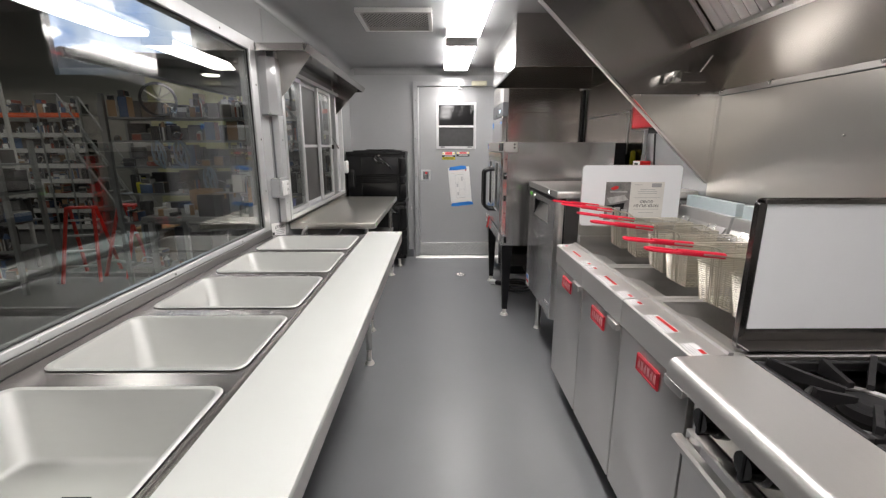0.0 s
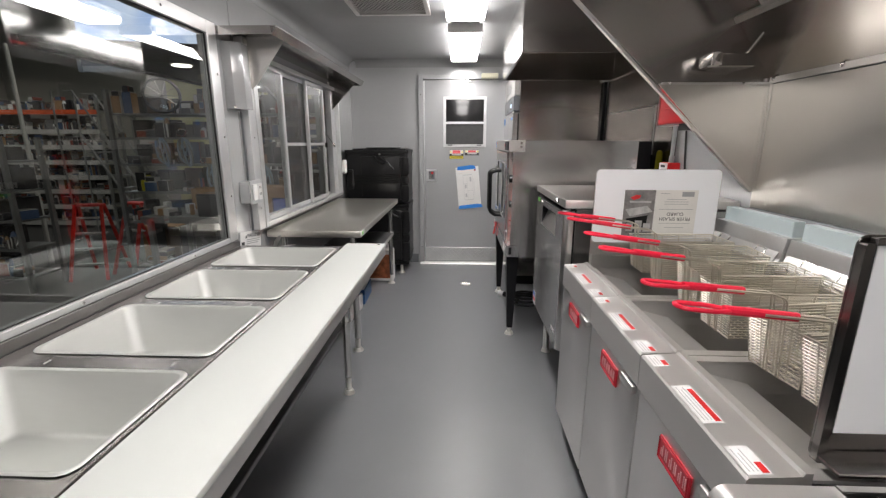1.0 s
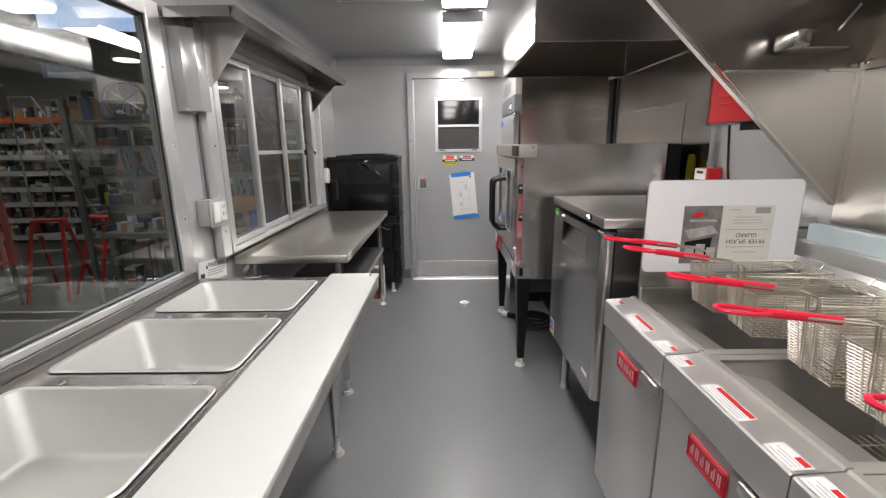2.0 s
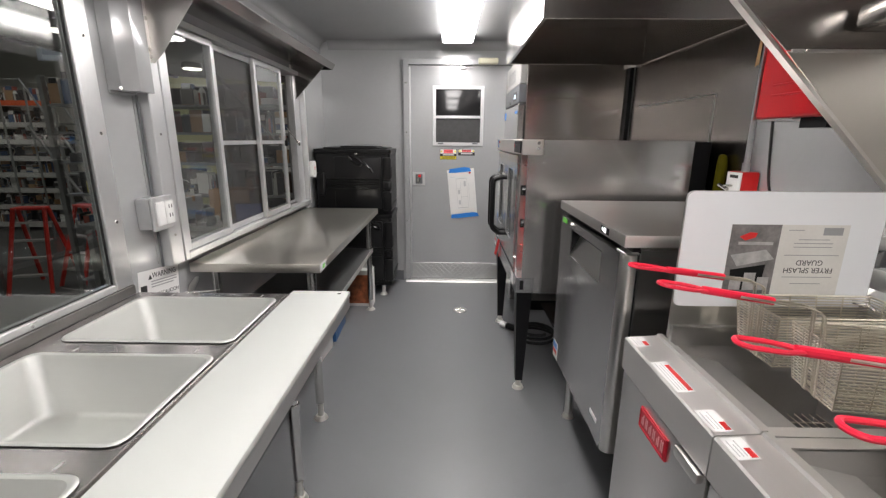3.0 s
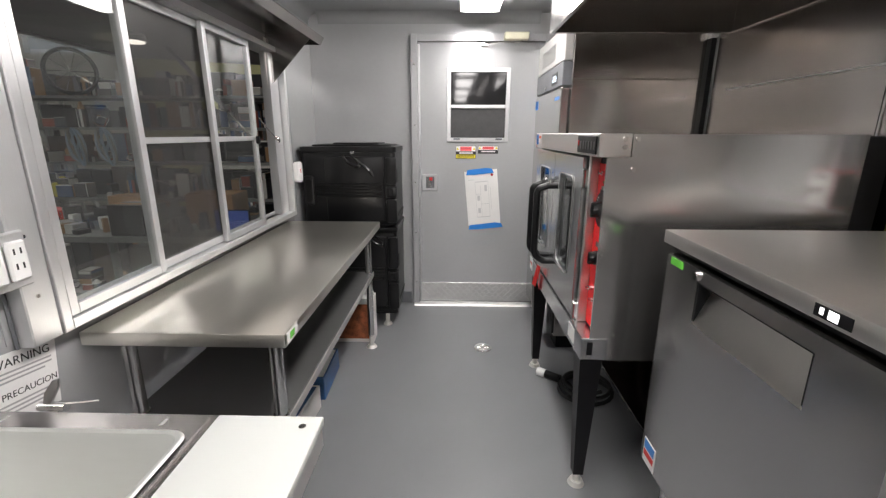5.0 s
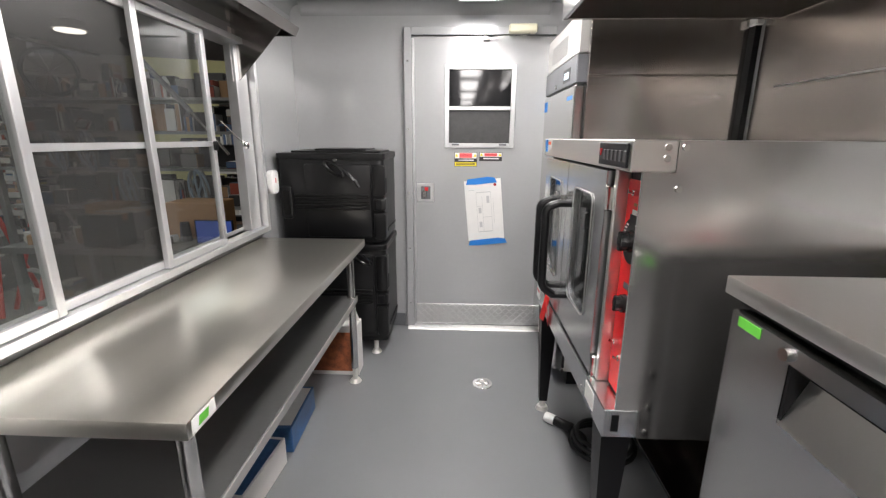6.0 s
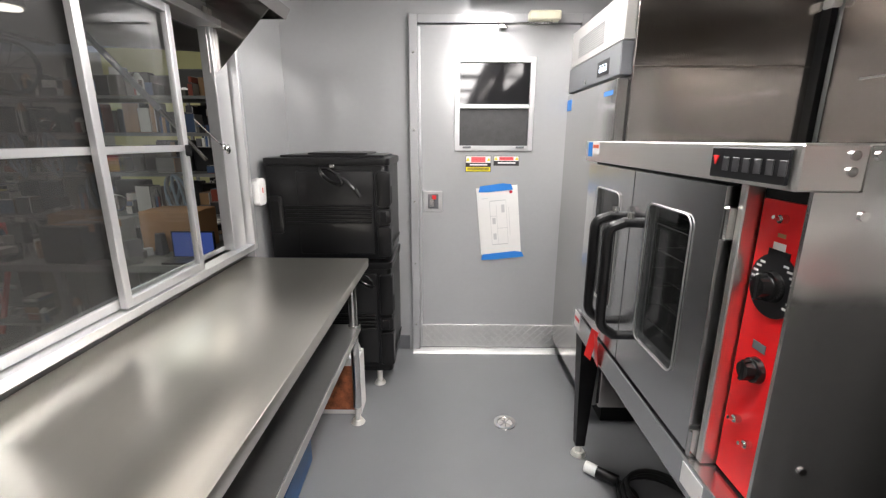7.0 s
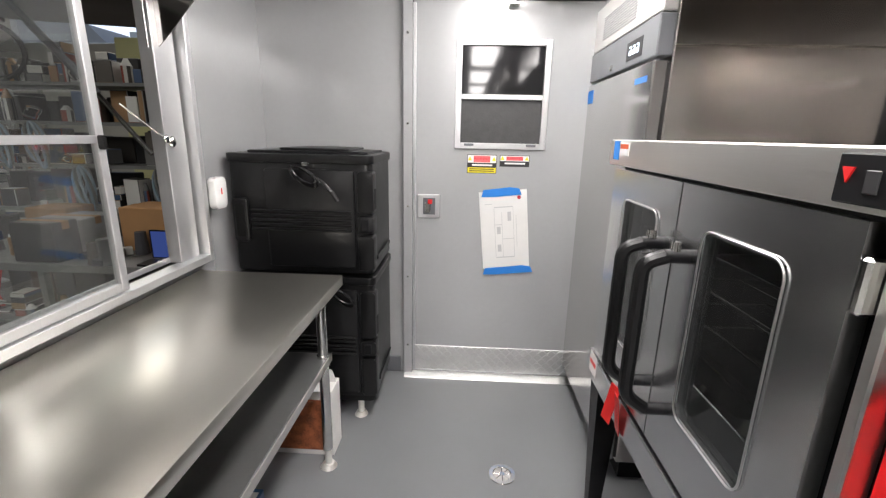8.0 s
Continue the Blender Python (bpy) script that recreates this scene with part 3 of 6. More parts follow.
# ---- floor drain ----
dr = thing("floor_drain", (0.19, 4.505, 0), "round steel floor drain in grey floor", "drain")
bm = bmesh.new()
prof = [(0.058, 0.0005), (0.056, 0.004), (0.040, 0.004), (0.036, 0.001)]
rings = [[bm.verts.new((0.19 + r * math.cos(2 * math.pi * i / 32), 4.505 + r * math.sin(2 * math.pi * i / 32), z)) for i in range(32)] for r, z in prof]
for s, t in zip(rings, rings[1:]):
    for i in range(32):
        bm.faces.new((s[i], s[(i + 1) % 32], t[(i + 1) % 32], t[i]))
part("flange", bm, CHROME, dr)
part("bowl", rod((0.19, 4.505, 0.0006), (0.19, 4.505, 0.0016), 0.037, None, 24), WELL, dr)
bm = rod((0.19, 4.505, 0.001), (0.19, 4.505, 0.004), 0.012, None, 12)
for k in range(8):
    a = 2 * math.pi * k / 8
    bm = rod((0.19 + 0.010 * math.cos(a), 4.505 + 0.010 * math.sin(a), 0.003), (0.19 + 0.038 * math.cos(a), 4.505 + 0.038 * math.sin(a), 0.003), 0.0022, bm, 5)
part("grate", bm, CHROME, dr)

# ---- fixed window ----
w1 = tagged(thing("window_1", (XL, 1.15, BW[2]), "large fixed window in aluminium frame", "window"), kind="structure")
y0, y1, z0, z1 = BW
fy_, fz_, ft_ = y1 - 0.070, 0.885, 1.876
for u0, u1, v0, v1 in ((fy_, y1 + 0.010, 0.861, ft_ + 0.060), (y0 - 0.05, fy_, 0.861, fz_), (y0 - 0.05, fy_, ft_, ft_ + 0.060), (y0 - 0.05, y0 + 0.01, fz_, ft_)):
    part("window_frame", box(XL - 0.014, XL + 0.013, u0, u1, v0, v1, 0.003), ALU, w1)
part("gasket", ring_frame(y0 + 0.014, fy_ - 0.004, fz_ + 0.004, ft_ - 0.004, 0.0038, "x", XL - 0.006, XL + 0.003), RUBBER, w1)
pn = part("pane", box(XL - 0.0105, XL - 0.0065, y0 + 0.011, fy_ - 0.0005, fz_ + 0.0005, ft_ - 0.0005), GLASS, w1)
pn.visible_shadow = False
part("upstand", box(XL + 0.001, XL + 0.0195, -0.5, 2.60, 0.8262, 0.8605, 0.002), SILL, w1, "dull steel strip under window")
for y in (0.4, 1.0, 1.6, 2.2):
    for z in (0.873, ft_ + 0.030):
        part("rivet", rod((XL + 0.013, y, z), (XL + 0.016, y, z), 0.005, None, 8), CHROME, w1)
for z in (1.1, 1.4, 1.7):
    part("rivet", rod((XL + 0.013, y1 - 0.02, z), (XL + 0.016, y1 - 0.02, z), 0.006, None, 8), CHROME, w1)

# ---- serving window with sliding panes ----
w2 = tagged(thing("window_2", (XL, 3.75, SW[2]), "aluminium serving window with sliding panes, one open", "window"), kind="structure")
y0, y1, z0, z1 = SW
XW = XL + 0.055
part("window_frame", ring_frame(y0, y1, z0, z1, 0.028, "x", XL - 0.06, XW), ALU, w2)
part("casing", box(XL + 0.001, XL + 0.05, y0 - 0.11, y0 - 0.030, z0 - 0.03, z1 + 0.088, 0.003), ALU, w2)
for z in (1.0, 1.15, 1.4, 1.7):
    part("rivet", rod((XL + 0.05, y0 - 0.075, z), (XL + 0.053, y0 - 0.075, z), 0.005, None, 8), CHROME, w2)
part("track", box(XL - 0.03, XL - 0.026, y0, y1, z0, z0 + 0.02), ALU, w2)


def sash(ya, yb, xa, glass, rail):
    s = part("sash", ring_frame(ya + 0.030, yb - 0.030, z0 + 0.032, z1 - 0.032, 0.028, "x", xa, xa + 0.022), ALU, w2)
    g = part("pane", box(xa + 0.009, xa + 0.013, ya + 0.02, yb - 0.02, z0 + 0.022, z1 - 0.022), glass, w2)
    g.visible_shadow = False
    if rail:
        part("rail", box(xa - 0.002, xa + 0.020, ya + 0.022, yb - 0.022, 1.352, 1.374, 0.002), ALU, w2)


sash(2.905, 3.315, XW - 0.03, GLASS_VEILED, False)
sash(3.30, 3.812, XW - 0.054, SCREEN, True)
sash(3.75, 4.175, XW - 0.03, GLASS_VEILED, True)
part("jamb", box(XW - 0.085, XW - 0.035, 4.47, 4.585, z0, z1, 0.002), ALU, w2)

part("handle", box(XW - 0.008, XW + 0.012, 4.142, 4.157, 1.335, 1.375, 0.004), BLACK, w2)
bm = sweep(bend([(XW - 0.05, 4.30, 1.47), (XW - 0.03, 4.44, 1.375), (XW - 0.03, 4.49, 1.355)], 0.03), 0.003, None, 6)
bm = ball((XW - 0.03, 4.50, 1.352), 0.018, bm, (0.6, 1, 1.2))
bm = ball((XW - 0.03, 4.47, 1.362), 0.013, bm, (0.6, 1, 1.2))
solo("window_cable", bm, CHROME, "thin steel pull cable with clamp in serving window", "cable")

# ---- wall cover box, outlet, sensor, notices ----
cv = thing("conduit_cover", (XL, 2.68, 1.54), "folded grey metal conduit cover beside serving window", "conduit cover")
part("cover", slab([(XL + 0.001, 2.655), (XL + 0.045, 2.66), (XL + 0.085, 2.70), (XL + 0.085, 2.775), (XL + 0.001, 2.775)], "z", 1.545, 1.87, 0.002), WALL, cv)
part("flange", box(XL + 0.001, XL + 0.006, 2.655, 2.80, 1.535, 1.545, 0.001), WALL, cv)
bm = rod((XL + 0.04, 2.67, 1.552), (XL + 0.047, 2.655, 1.552), 0.006, None, 8)
part("screw", bm, CHROME, cv)
part("screw", rod((XL + 0.06, 2.775, 1.552), (XL + 0.06, 2.781, 1.552), 0.006, None, 8), CHROME, cv)
# the dark seam beside the casing, drawn as a thin rod
solo("casing_seam", sweep([(XL + 0.008, 2.782, 1.54), (XL + 0.008, 2.786, 0.875)], 0.005, None, 6), GREY_PLASTIC, "dark rod drawing the casing seam on grey wall", "cable")
ou = thing("outlet_box", (XL, 2.73, 1.04), "grey metal outlet box with white switch and socket", "outlet")
part("box", box(XL + 0.001, XL + 0.055, 2.690, 2.805, 1.045, 1.165, 0.005, None, 2), WALL, ou)
part("cover_frame", box(XL + 0.055, XL + 0.066, 2.690, 2.815, 1.038, 1.170, 0.004), ALU, ou)
part("switch", box(XL + 0.066, XL + 0.078, 2.702, 2.748, 1.058, 1.150, 0.004), WHITE, ou)
so = part("socket", box(XL + 0.066, XL + 0.078, 2.756, 2.802, 1.058, 1.150, 0.004), WHITE, ou)
for z in (1.085, 1.120):
    for yy in (2.768, 2.784):
        part("slot", box(XL + 0.078, XL + 0.0788, yy, yy + 0.004, z, z + 0.014), INK, so)
nt_ = thing("wall_notice", (XL, 2.75, 0.70), "white warning notice with black text hung askew on wall", "notice")
lean = Matrix.Translation((XL, 2.79, 0.80)) @ Matrix.Rotation(radians(-7.0), 4, "X") @ Matrix.Translation((-XL, -2.79, -0.80))


def askew(bm):
    bm.transform(lean)
    return bm


part("sheet", askew(box(XL + 0.0012, XL + 0.0024, 2.635, 2.880, 0.690, 0.872)), LABEL, nt_)
part("words", askew(letters("WARNING", 0.031, facing("x+", (XL + 0.0028, 2.788, 0.847)), 0.0003)), INK, nt_)
part("words", askew(letters("PRECAUCION", 0.0235, facing("x+", (XL + 0.0028, 2.803, 0.766)), 0.0003)), INK, nt_)
for zz in (0.822, 0.811, 0.800, 0.742, 0.731, 0.720):
    part("line", askew(box(XL + 0.0024, XL + 0.0030, 2.705, 2.865 - 0.02 * (zz in (0.800, 0.720)), zz, zz + 0.0045)), INK_GREY, nt_)
for yy, zz in ((2.701, 0.836), (2.713, 0.757)):
    part("triangle", askew(slab([(yy - 0.011, zz - 0.002), (yy + 0.011, zz - 0.002), (yy, zz + 0.018)], "x", XL + 0.0024, XL + 0.0030)), INK, nt_)
part("symbol", askew(box(XL + 0.0024, XL + 0.0030, 2.645, 2.680, 0.770, 0.815)), INK, nt_)
se = thing("wall_sensor", (XL, 4.72, 1.10), "white rounded sensor on clear suction mount", "sensor")
part("case", slab(rounded(4.645, 4.735, 1.080, 1.210, 0.024), "x", XL + 0.045, XL + 0.078, 0.006), WHITE, se)
part("light", box(XL + 0.078, XL + 0.080, 4.687, 4.693, 1.14, 1.165), RED, se)
bm = rod((XL + 0.004, 4.69, 1.125), (XL + 0.045, 4.69, 1.14), 0.008, None, 10)
for yy, zz in ((4.665, 1.125), (4.70, 1.10), (4.668, 1.09)):
    bm = rod((XL + 0.001, yy, zz), (XL + 0.010, yy, zz), 0.018, bm, 14, 0.010)
part("mount", bm, WHITE_METAL, se)

# ---- stainless shelf over the serving window ----
sh = thing("overhead_shelf", (XL, 3.48, 1.90), "stainless overhead shelf on gusset brackets above serving window", "shelf")
AX, AY0, AY1, AZ = -0.782, 2.615, 4.60, 1.930
bm = box(XL + 0.002, AX, AY0, AY1, AZ - 0.004, AZ)
bm = slab([(AX, AZ - 0.004), (AX - 0.022, AZ - 0.042), (AX - 0.026, AZ - 0.040), (AX - 0.006, AZ - 0.004)], "y", AY0, AY1, 0.0, bm)
bm = box(XL + 0.002, AX - 0.026, AY0, AY0 + 0.004, AZ - 0.04, AZ - 0.004, 0.0, bm)
bm = box(XL + 0.002, AX - 0.026, AY1 - 0.004, AY1, AZ - 0.04, AZ - 0.004, 0.0, bm)
part("plate", bm, STEEL_SHELF, sh)
for y, w in ((2.835, XL + 0.050), (4.50, XL + 0.0)):
    # like brackets: near one toned light, far one dark, as reflections would make them
    b = part("bracket", slab([(w + 0.002, AZ - 0.005), (AX - 0.035, AZ - 0.005), (w + 0.045, AZ - 0.24), (w + 0.012, AZ - 0.27), (w + 0.002, AZ - 0.27)], "y", y, y + 0.004), RAIL if y < 3 else STEEL_SHELF, sh)
    part("flange", box(w + 0.002, w + 0.006, y - 0.032, y, AZ - 0.27, AZ - 0.02, 0.001), STEEL_V, b)
    for z in (AZ - 0.25, AZ - 0.225, AZ - 0.12):
        part("bolt", rod((w + 0.006, y - 0.015, z), (w + 0.013, y - 0.015, z), 0.007, None, 8), CHROME, b)

# ---- steam table with pans ----
ST = thing("steam_table", (-0.80, 1.0, 0), "stainless steam table frame with legs and undershelf", "steam table")
sx0, sx1, sy0, sy1, sz = XL + 0.02, -0.480, -0.9, 2.612, 0.826
PX0, PX1 = -1.010, -0.535
PANS = [(2.213, 2.545), (1.786, 2.118), (1.360, 1.692), (0.936, 1.260), (0.508, 0.836), (0.080, 0.408), (-0.347, -0.019)]
top = holed(sx0, sx1, sy0, sy1, [(PX0 - 0.004, PX1 + 0.004, a - 0.004, b + 0.004) for a, b in PANS], "z", sz - 0.006, sz)
tp = part("top", top, TOP_STEEL, ST)
part("front_skirt", box(sx1 - 0.004, sx1, sy0, sy1, 0.66, sz - 0.007), STEEL, ST)
part("back_skirt", box(sx0, sx0 + 0.004, sy0, sy1, 0.66, sz - 0.007), STEEL, ST)
part("end_skirt", box(sx0 + 0.005, sx1 - 0.005, sy1 - 0.004, sy1, 0.66, sz - 0.007), STEEL_H, ST)
part("ridge", box(-0.515, -0.508, sy0, 2.60, sz, sz + 0.006, 0.002), TOP_STEEL, ST)
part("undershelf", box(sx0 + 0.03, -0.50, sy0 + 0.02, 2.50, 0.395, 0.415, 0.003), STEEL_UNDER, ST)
for x in (-0.489, sx0 + 0.05):
    for y in (2.512, 2.0, 0.8, -0.5):
        if y == 2.0 and x > -0.6:
            continue
        lg = part("leg", rod((x, y, 0.10), (x, y, 0.66), 0.020, None, 16), CHROME, ST)
        part("foot", rod((x, y, 0.02), (x, y, 0.10), 0.014, rod((x, y, 0.0), (x, y, 0.022), 0.032, None, 16, 0.022), 14), PLATED, lg)
        part("collar", rod((x, y, 0.38), (x, y, 0.43), 0.024, None, 16), CHROME, lg)
part("cross_rail", rod((-0.489, sy0 + 0.05, 0.56), (-0.489, 2.51, 0.56), 0.013, None, 10), CHROME, ST)
for y in (2.59, 2.16, 1.73, 1.31):
    for x in (-0.93, -0.60):
        part("slit", box(x, x + 0.006, y - 0.012, y + 0.008, sz, sz + 0.0006), WHITE_METAL, ST)


def pan(y0, y1, i):
    t = thing("steam_pan", ((PX0 + PX1) / 2, (y0 + y1) / 2, sz), "empty satin stainless pan set in steam table", "pan", "pans in the steam table")
    levels = [(-0.013, sz + 0.003, 0.034), (-0.011, sz + 0.006, 0.034), (-0.007, sz + 0.007, 0.033), (-0.001, sz + 0.004, 0.032), (0.004, sz - 0.006, 0.034), (0.036, sz - 0.138, 0.042), (0.040, sz - 0.146, 0.042), (0.048, sz - 0.150, 0.038), (0.060, sz - 0.1505, 0.034)]
    def shell(name, lv, floor):
        q = bmesh.new()
        rings = [[q.verts.new((u, v, z)) for u, v in rounded(PX0 + ins, PX1 - ins, y0 + ins, y1 - ins, r, 6)] for ins, z, r in lv]
        for e, f in zip(rings, rings[1:]):
            for j in range(len(e)):
                q.faces.new((e[j], e[(j + 1) % len(e)], f[(j + 1) % len(f)], f[j]))
        if floor:
            q.faces.new(rings[-1])
        return part(name, q, PAN, t, smooth=60)
    shell("rim", levels[:4], False)
    shell("bowl", levels[3:], True)
    if i in (3,):
        part("paper_label", slab([(-0.72, 1.03), (-0.62, 1.01), (-0.60, 1.10), (-0.70, 1.12)], "z", sz - 0.1495, sz - 0.149), LABEL, t)
    if i == 4:
        bm2 = None
        for k in range(6):
            bm2 = box(-0.69 + 0.012 * k, -0.682 + 0.012 * k, 0.60 + 0.004 * k, 0.66 + 0.004 * k, sz - 0.1494, sz - 0.149, 0, bm2)
        for k in range(5):
            bm2 = box(-0.80, -0.74 + 0.01 * (k % 2), 0.60 + 0.022 * k, 0.606 + 0.022 * k, sz - 0.1494, sz - 0.149, 0, bm2)
        part("print", bm2, INK, t)


for i, (a, b) in enumerate(PANS):
    pan(a, b, i)
cb = thing("cutting_board", (-0.37, 0.9, 0.832), "long white plastic cutting board along steam table", "cutting board")
part("board", box(-0.476, -0.268, -0.9, 2.577, 0.834, 0.853, 0.003, None, 2), BOARD, cb)
part("shelf_bracket", box(-0.478, -0.275, -0.9, 2.570, 0.822, 0.8335, 0.001), STEEL, cb)
part("edge_trim", box(-0.275, -0.271, -0.9, 2.570, 0.792, 0.834, 0.001), STEEL, cb)
part("screw", rod((-0.30, 2.545, 0.853), (-0.30, 2.545, 0.8545), 0.007, None, 12), CHROME, cb)
vl = thing("gas_valve", (-0.90, 2.66, 0.40), "small steel lever valve behind steam table", "valve")
part("body", rod((-0.925, 2.66, 0.806), (-0.865, 2.66, 0.806), 0.010, rod((-0.895, 2.66, 0.0), (-0.895, 2.66, 0.80), 0.011, None, 10), 12), CHROME, vl)
part("lever", slab([(-0.915, 0.808), (-0.900, 0.806), (-0.868, 0.858), (-0.866, 0.876), (-0.880, 0.872), (-0.905, 0.840)], "y", 2.655, 2.662, 0.002), STEEL_DARK, vl)
part("tie", sweep(bend([(-0.890, 2.66, 0.812), (-0.85, 2.662, 0.814), (-0.79, 2.66, 0.823)], 0.03), 0.0016, None, 5), CREAM, vl)

# ---- worktable ----
WT = thing("work_table", (-0.78, 3.77, 0), "brushed stainless work table with undershelf", "table")
tx0, tx1, ty0, ty1, tz = XL + 0.012, -0.488, 2.950, 4.585, 0.842
b = box(tx0, tx1, ty0, ty1, tz - 0.042, tz, 0.004, None, 2)
part("tabletop", b, TABLE, WT)
part("edge_label", slab([(2.965, tz - 0.036), (3.05, tz - 0.036), (3.05, tz - 0.004), (2.965, tz - 0.004)], "x", tx1, tx1 + 0.001), LABEL, WT)
part("edge_label_mark", slab([(2.985, tz - 0.030), (3.02, tz - 0.030), (3.025, tz - 0.010), (2.99, tz - 0.010)], "x", tx1 + 0.001, tx1 + 0.0015), GREEN, WT)
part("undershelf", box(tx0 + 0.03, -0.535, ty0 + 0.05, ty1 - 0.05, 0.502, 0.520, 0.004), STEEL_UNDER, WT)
part("undershelf_lip", box(-0.535, -0.530, ty0 + 0.05, ty1 - 0.05, 0.488, 0.522, 0.002), STEEL, WT)
for x in (-0.556, tx0 + 0.07):
    for y in (3.032, 4.50):
        lg = part("leg", rod((x, y, 0.09), (x, y, tz - 0.042), 0.0205, None, 18), CHROME, WT)
        part("foot", rod((x, y, 0.015), (x, y, 0.09), 0.015, rod((x, y, 0.0), (x, y, 0.018), 0.036, None, 18, 0.024), 14), PLATED, lg)
        part("collar", rod((x, y, 0.485), (x, y, 0.53), 0.025, None, 16), CHROME, lg)

# boxes under the worktable
bx = thing("product_box", (-0.63, 4.44, 0), "white cardboard box with brown food picture", "box")
part("carton", box(-0.83, -0.55, 4.56, 4.68, 0.002, 0.32, 0.002), PAPER, bx)
part("flap", slab([(-0.83, 0.32), (-0.55, 0.32), (-0.57, 0.38), (-0.81, 0.38)], "y", 4.64, 4.643), PAPER, bx)
part("picture", box(-0.825, -0.57, 4.557, 4.559, 0.03, 0.28), FOOD, bx)
for i, (x, y, r) in enumerate(((-0.80, 4.05, 2), (-0.81, 3.66, -4))):
    p = thing("flat_box", (x, y, 0), "blue and white printed carton lying under table", "box", "cartons under the table")
    m = pose(x, y, 0, 0, 0, r)
    b = box(-0.10, 0.10, -0.17, 0.17, 0.002, 0.13, 0.003)
    b.transform(m)
    part("carton", b, BLUEBOX if i == 0 else PAPER, p)
    b = box(-0.09, 0.09, -0.15, 0.15, 0.130, 0.132)
    b.transform(m)
    part("print", b, LABEL if i == 0 else BLUEBOX, p)

# ---- insulated food carriers ----
def carrier(z0, z1, top_one):
    cx0, cx1, cy0, cy1 = -1.055, -0.415, 4.83, 5.285
    t = thing("food_carrier", ((cx0 + cx1) / 2, (cy0 + cy1) / 2, z0), "black moulded insulated food carrier stacked by end wall", "food carrier", "stacked food carriers")
    part("body", slab(rounded(cx0, cx1, cy0, cy1, 0.03), "z", z0, z1 - 0.045, 0.008), BLACK, t)
    part("rim", slab(rounded(cx0 - 0.008, cx1 + 0.008, cy0 - 0.01, cy1, 0.03), "z", z1 - 0.05, z1 - 0.012, 0.006), BLACK, t)
    part("lid_step", slab(rounded(cx0 + 0.06, cx1 - 0.03, cy0 + 0.05, cy1 - 0.02, 0.03), "z", z1 - 0.014, z1, 0.004), BLACK, t)
    if top_one:
        part("lid_pad", slab(rounded(cx0 + 0.20, cx1 - 0.12, cy0 + 0.07, cy1 - 0.04, 0.03), "z", z1 + 0.0005, z1 + 0.012, 0.004), BLACK, t)
    dl, dr_ = cx0 + 0.165, cx1 - 0.075
    d = part("door", slab(rounded(dl, dr_, z0 + 0.03, z1 - 0.075, 0.012), "y", cy0 - 0.014, cy0 + 0.004, 0.005), BLACK, t)
    zr = z0 + (z1 - z0) * 0.44
    for i in range(5):
        zz = zr + (2 - i) * 0.021
        part("rib", box(cx0 + 0.10, dr_ - 0.012, cy0 - 0.028, cy0 - 0.0145, zz, zz + 0.011, 0.004), BLACK, d)
    part("hand_grip", slab(rounded(cx0 + 0.015, cx0 + 0.085, zr - 0.10, zr + 0.10, 0.018), "y", cy0 - 0.022, cy0 - 0.001, 0.006), BLACK, t)
    # no real opening: a near-black plate paints the shade inside the grip
    part("hollow", slab(rounded(cx0 + 0.03, cx0 + 0.070, zr - 0.075, zr + 0.075, 0.012), "y", cy0 - 0.0235, cy0 - 0.021), DARK, t)
    for a, b_ in ((z0 + 0.02, zr - 0.06), (zr - 0.045, zr + 0.03), (zr + 0.045, z1 - 0.08)):
        part("corner_block", slab(rounded(cx1 - 0.062, cx1 + 0.010, a, b_, 0.012), "y", cy0 - 0.020, cy0 + 0.05, 0.005), BLACK, t)
    part("latch", box(cx1 - 0.045, cx1 - 0.012, cy0 - 0.032, cy0 - 0.020, zr - 0.035, zr + 0.02, 0.004), BLACK_PAINT, t)
    # slot likewise a near-black plate painting the shade of an opening
    part("latch_slot", box(cx1 + 0.010, cx1 + 0.012, cy0 + 0.005, cy0 + 0.035, zr + 0.06, zr + 0.15, 0.0), DARK, t)
    part("side_rib", box(cx1 + 0.0, cx1 + 0.008, cy0 + 0.08, cy1 - 0.05, z0 + 0.05, z0 + 0.07, 0.003), BLACK, t)
    return t


carrier(0.768, 1.315, True)
carrier(0.127, 0.763, False)
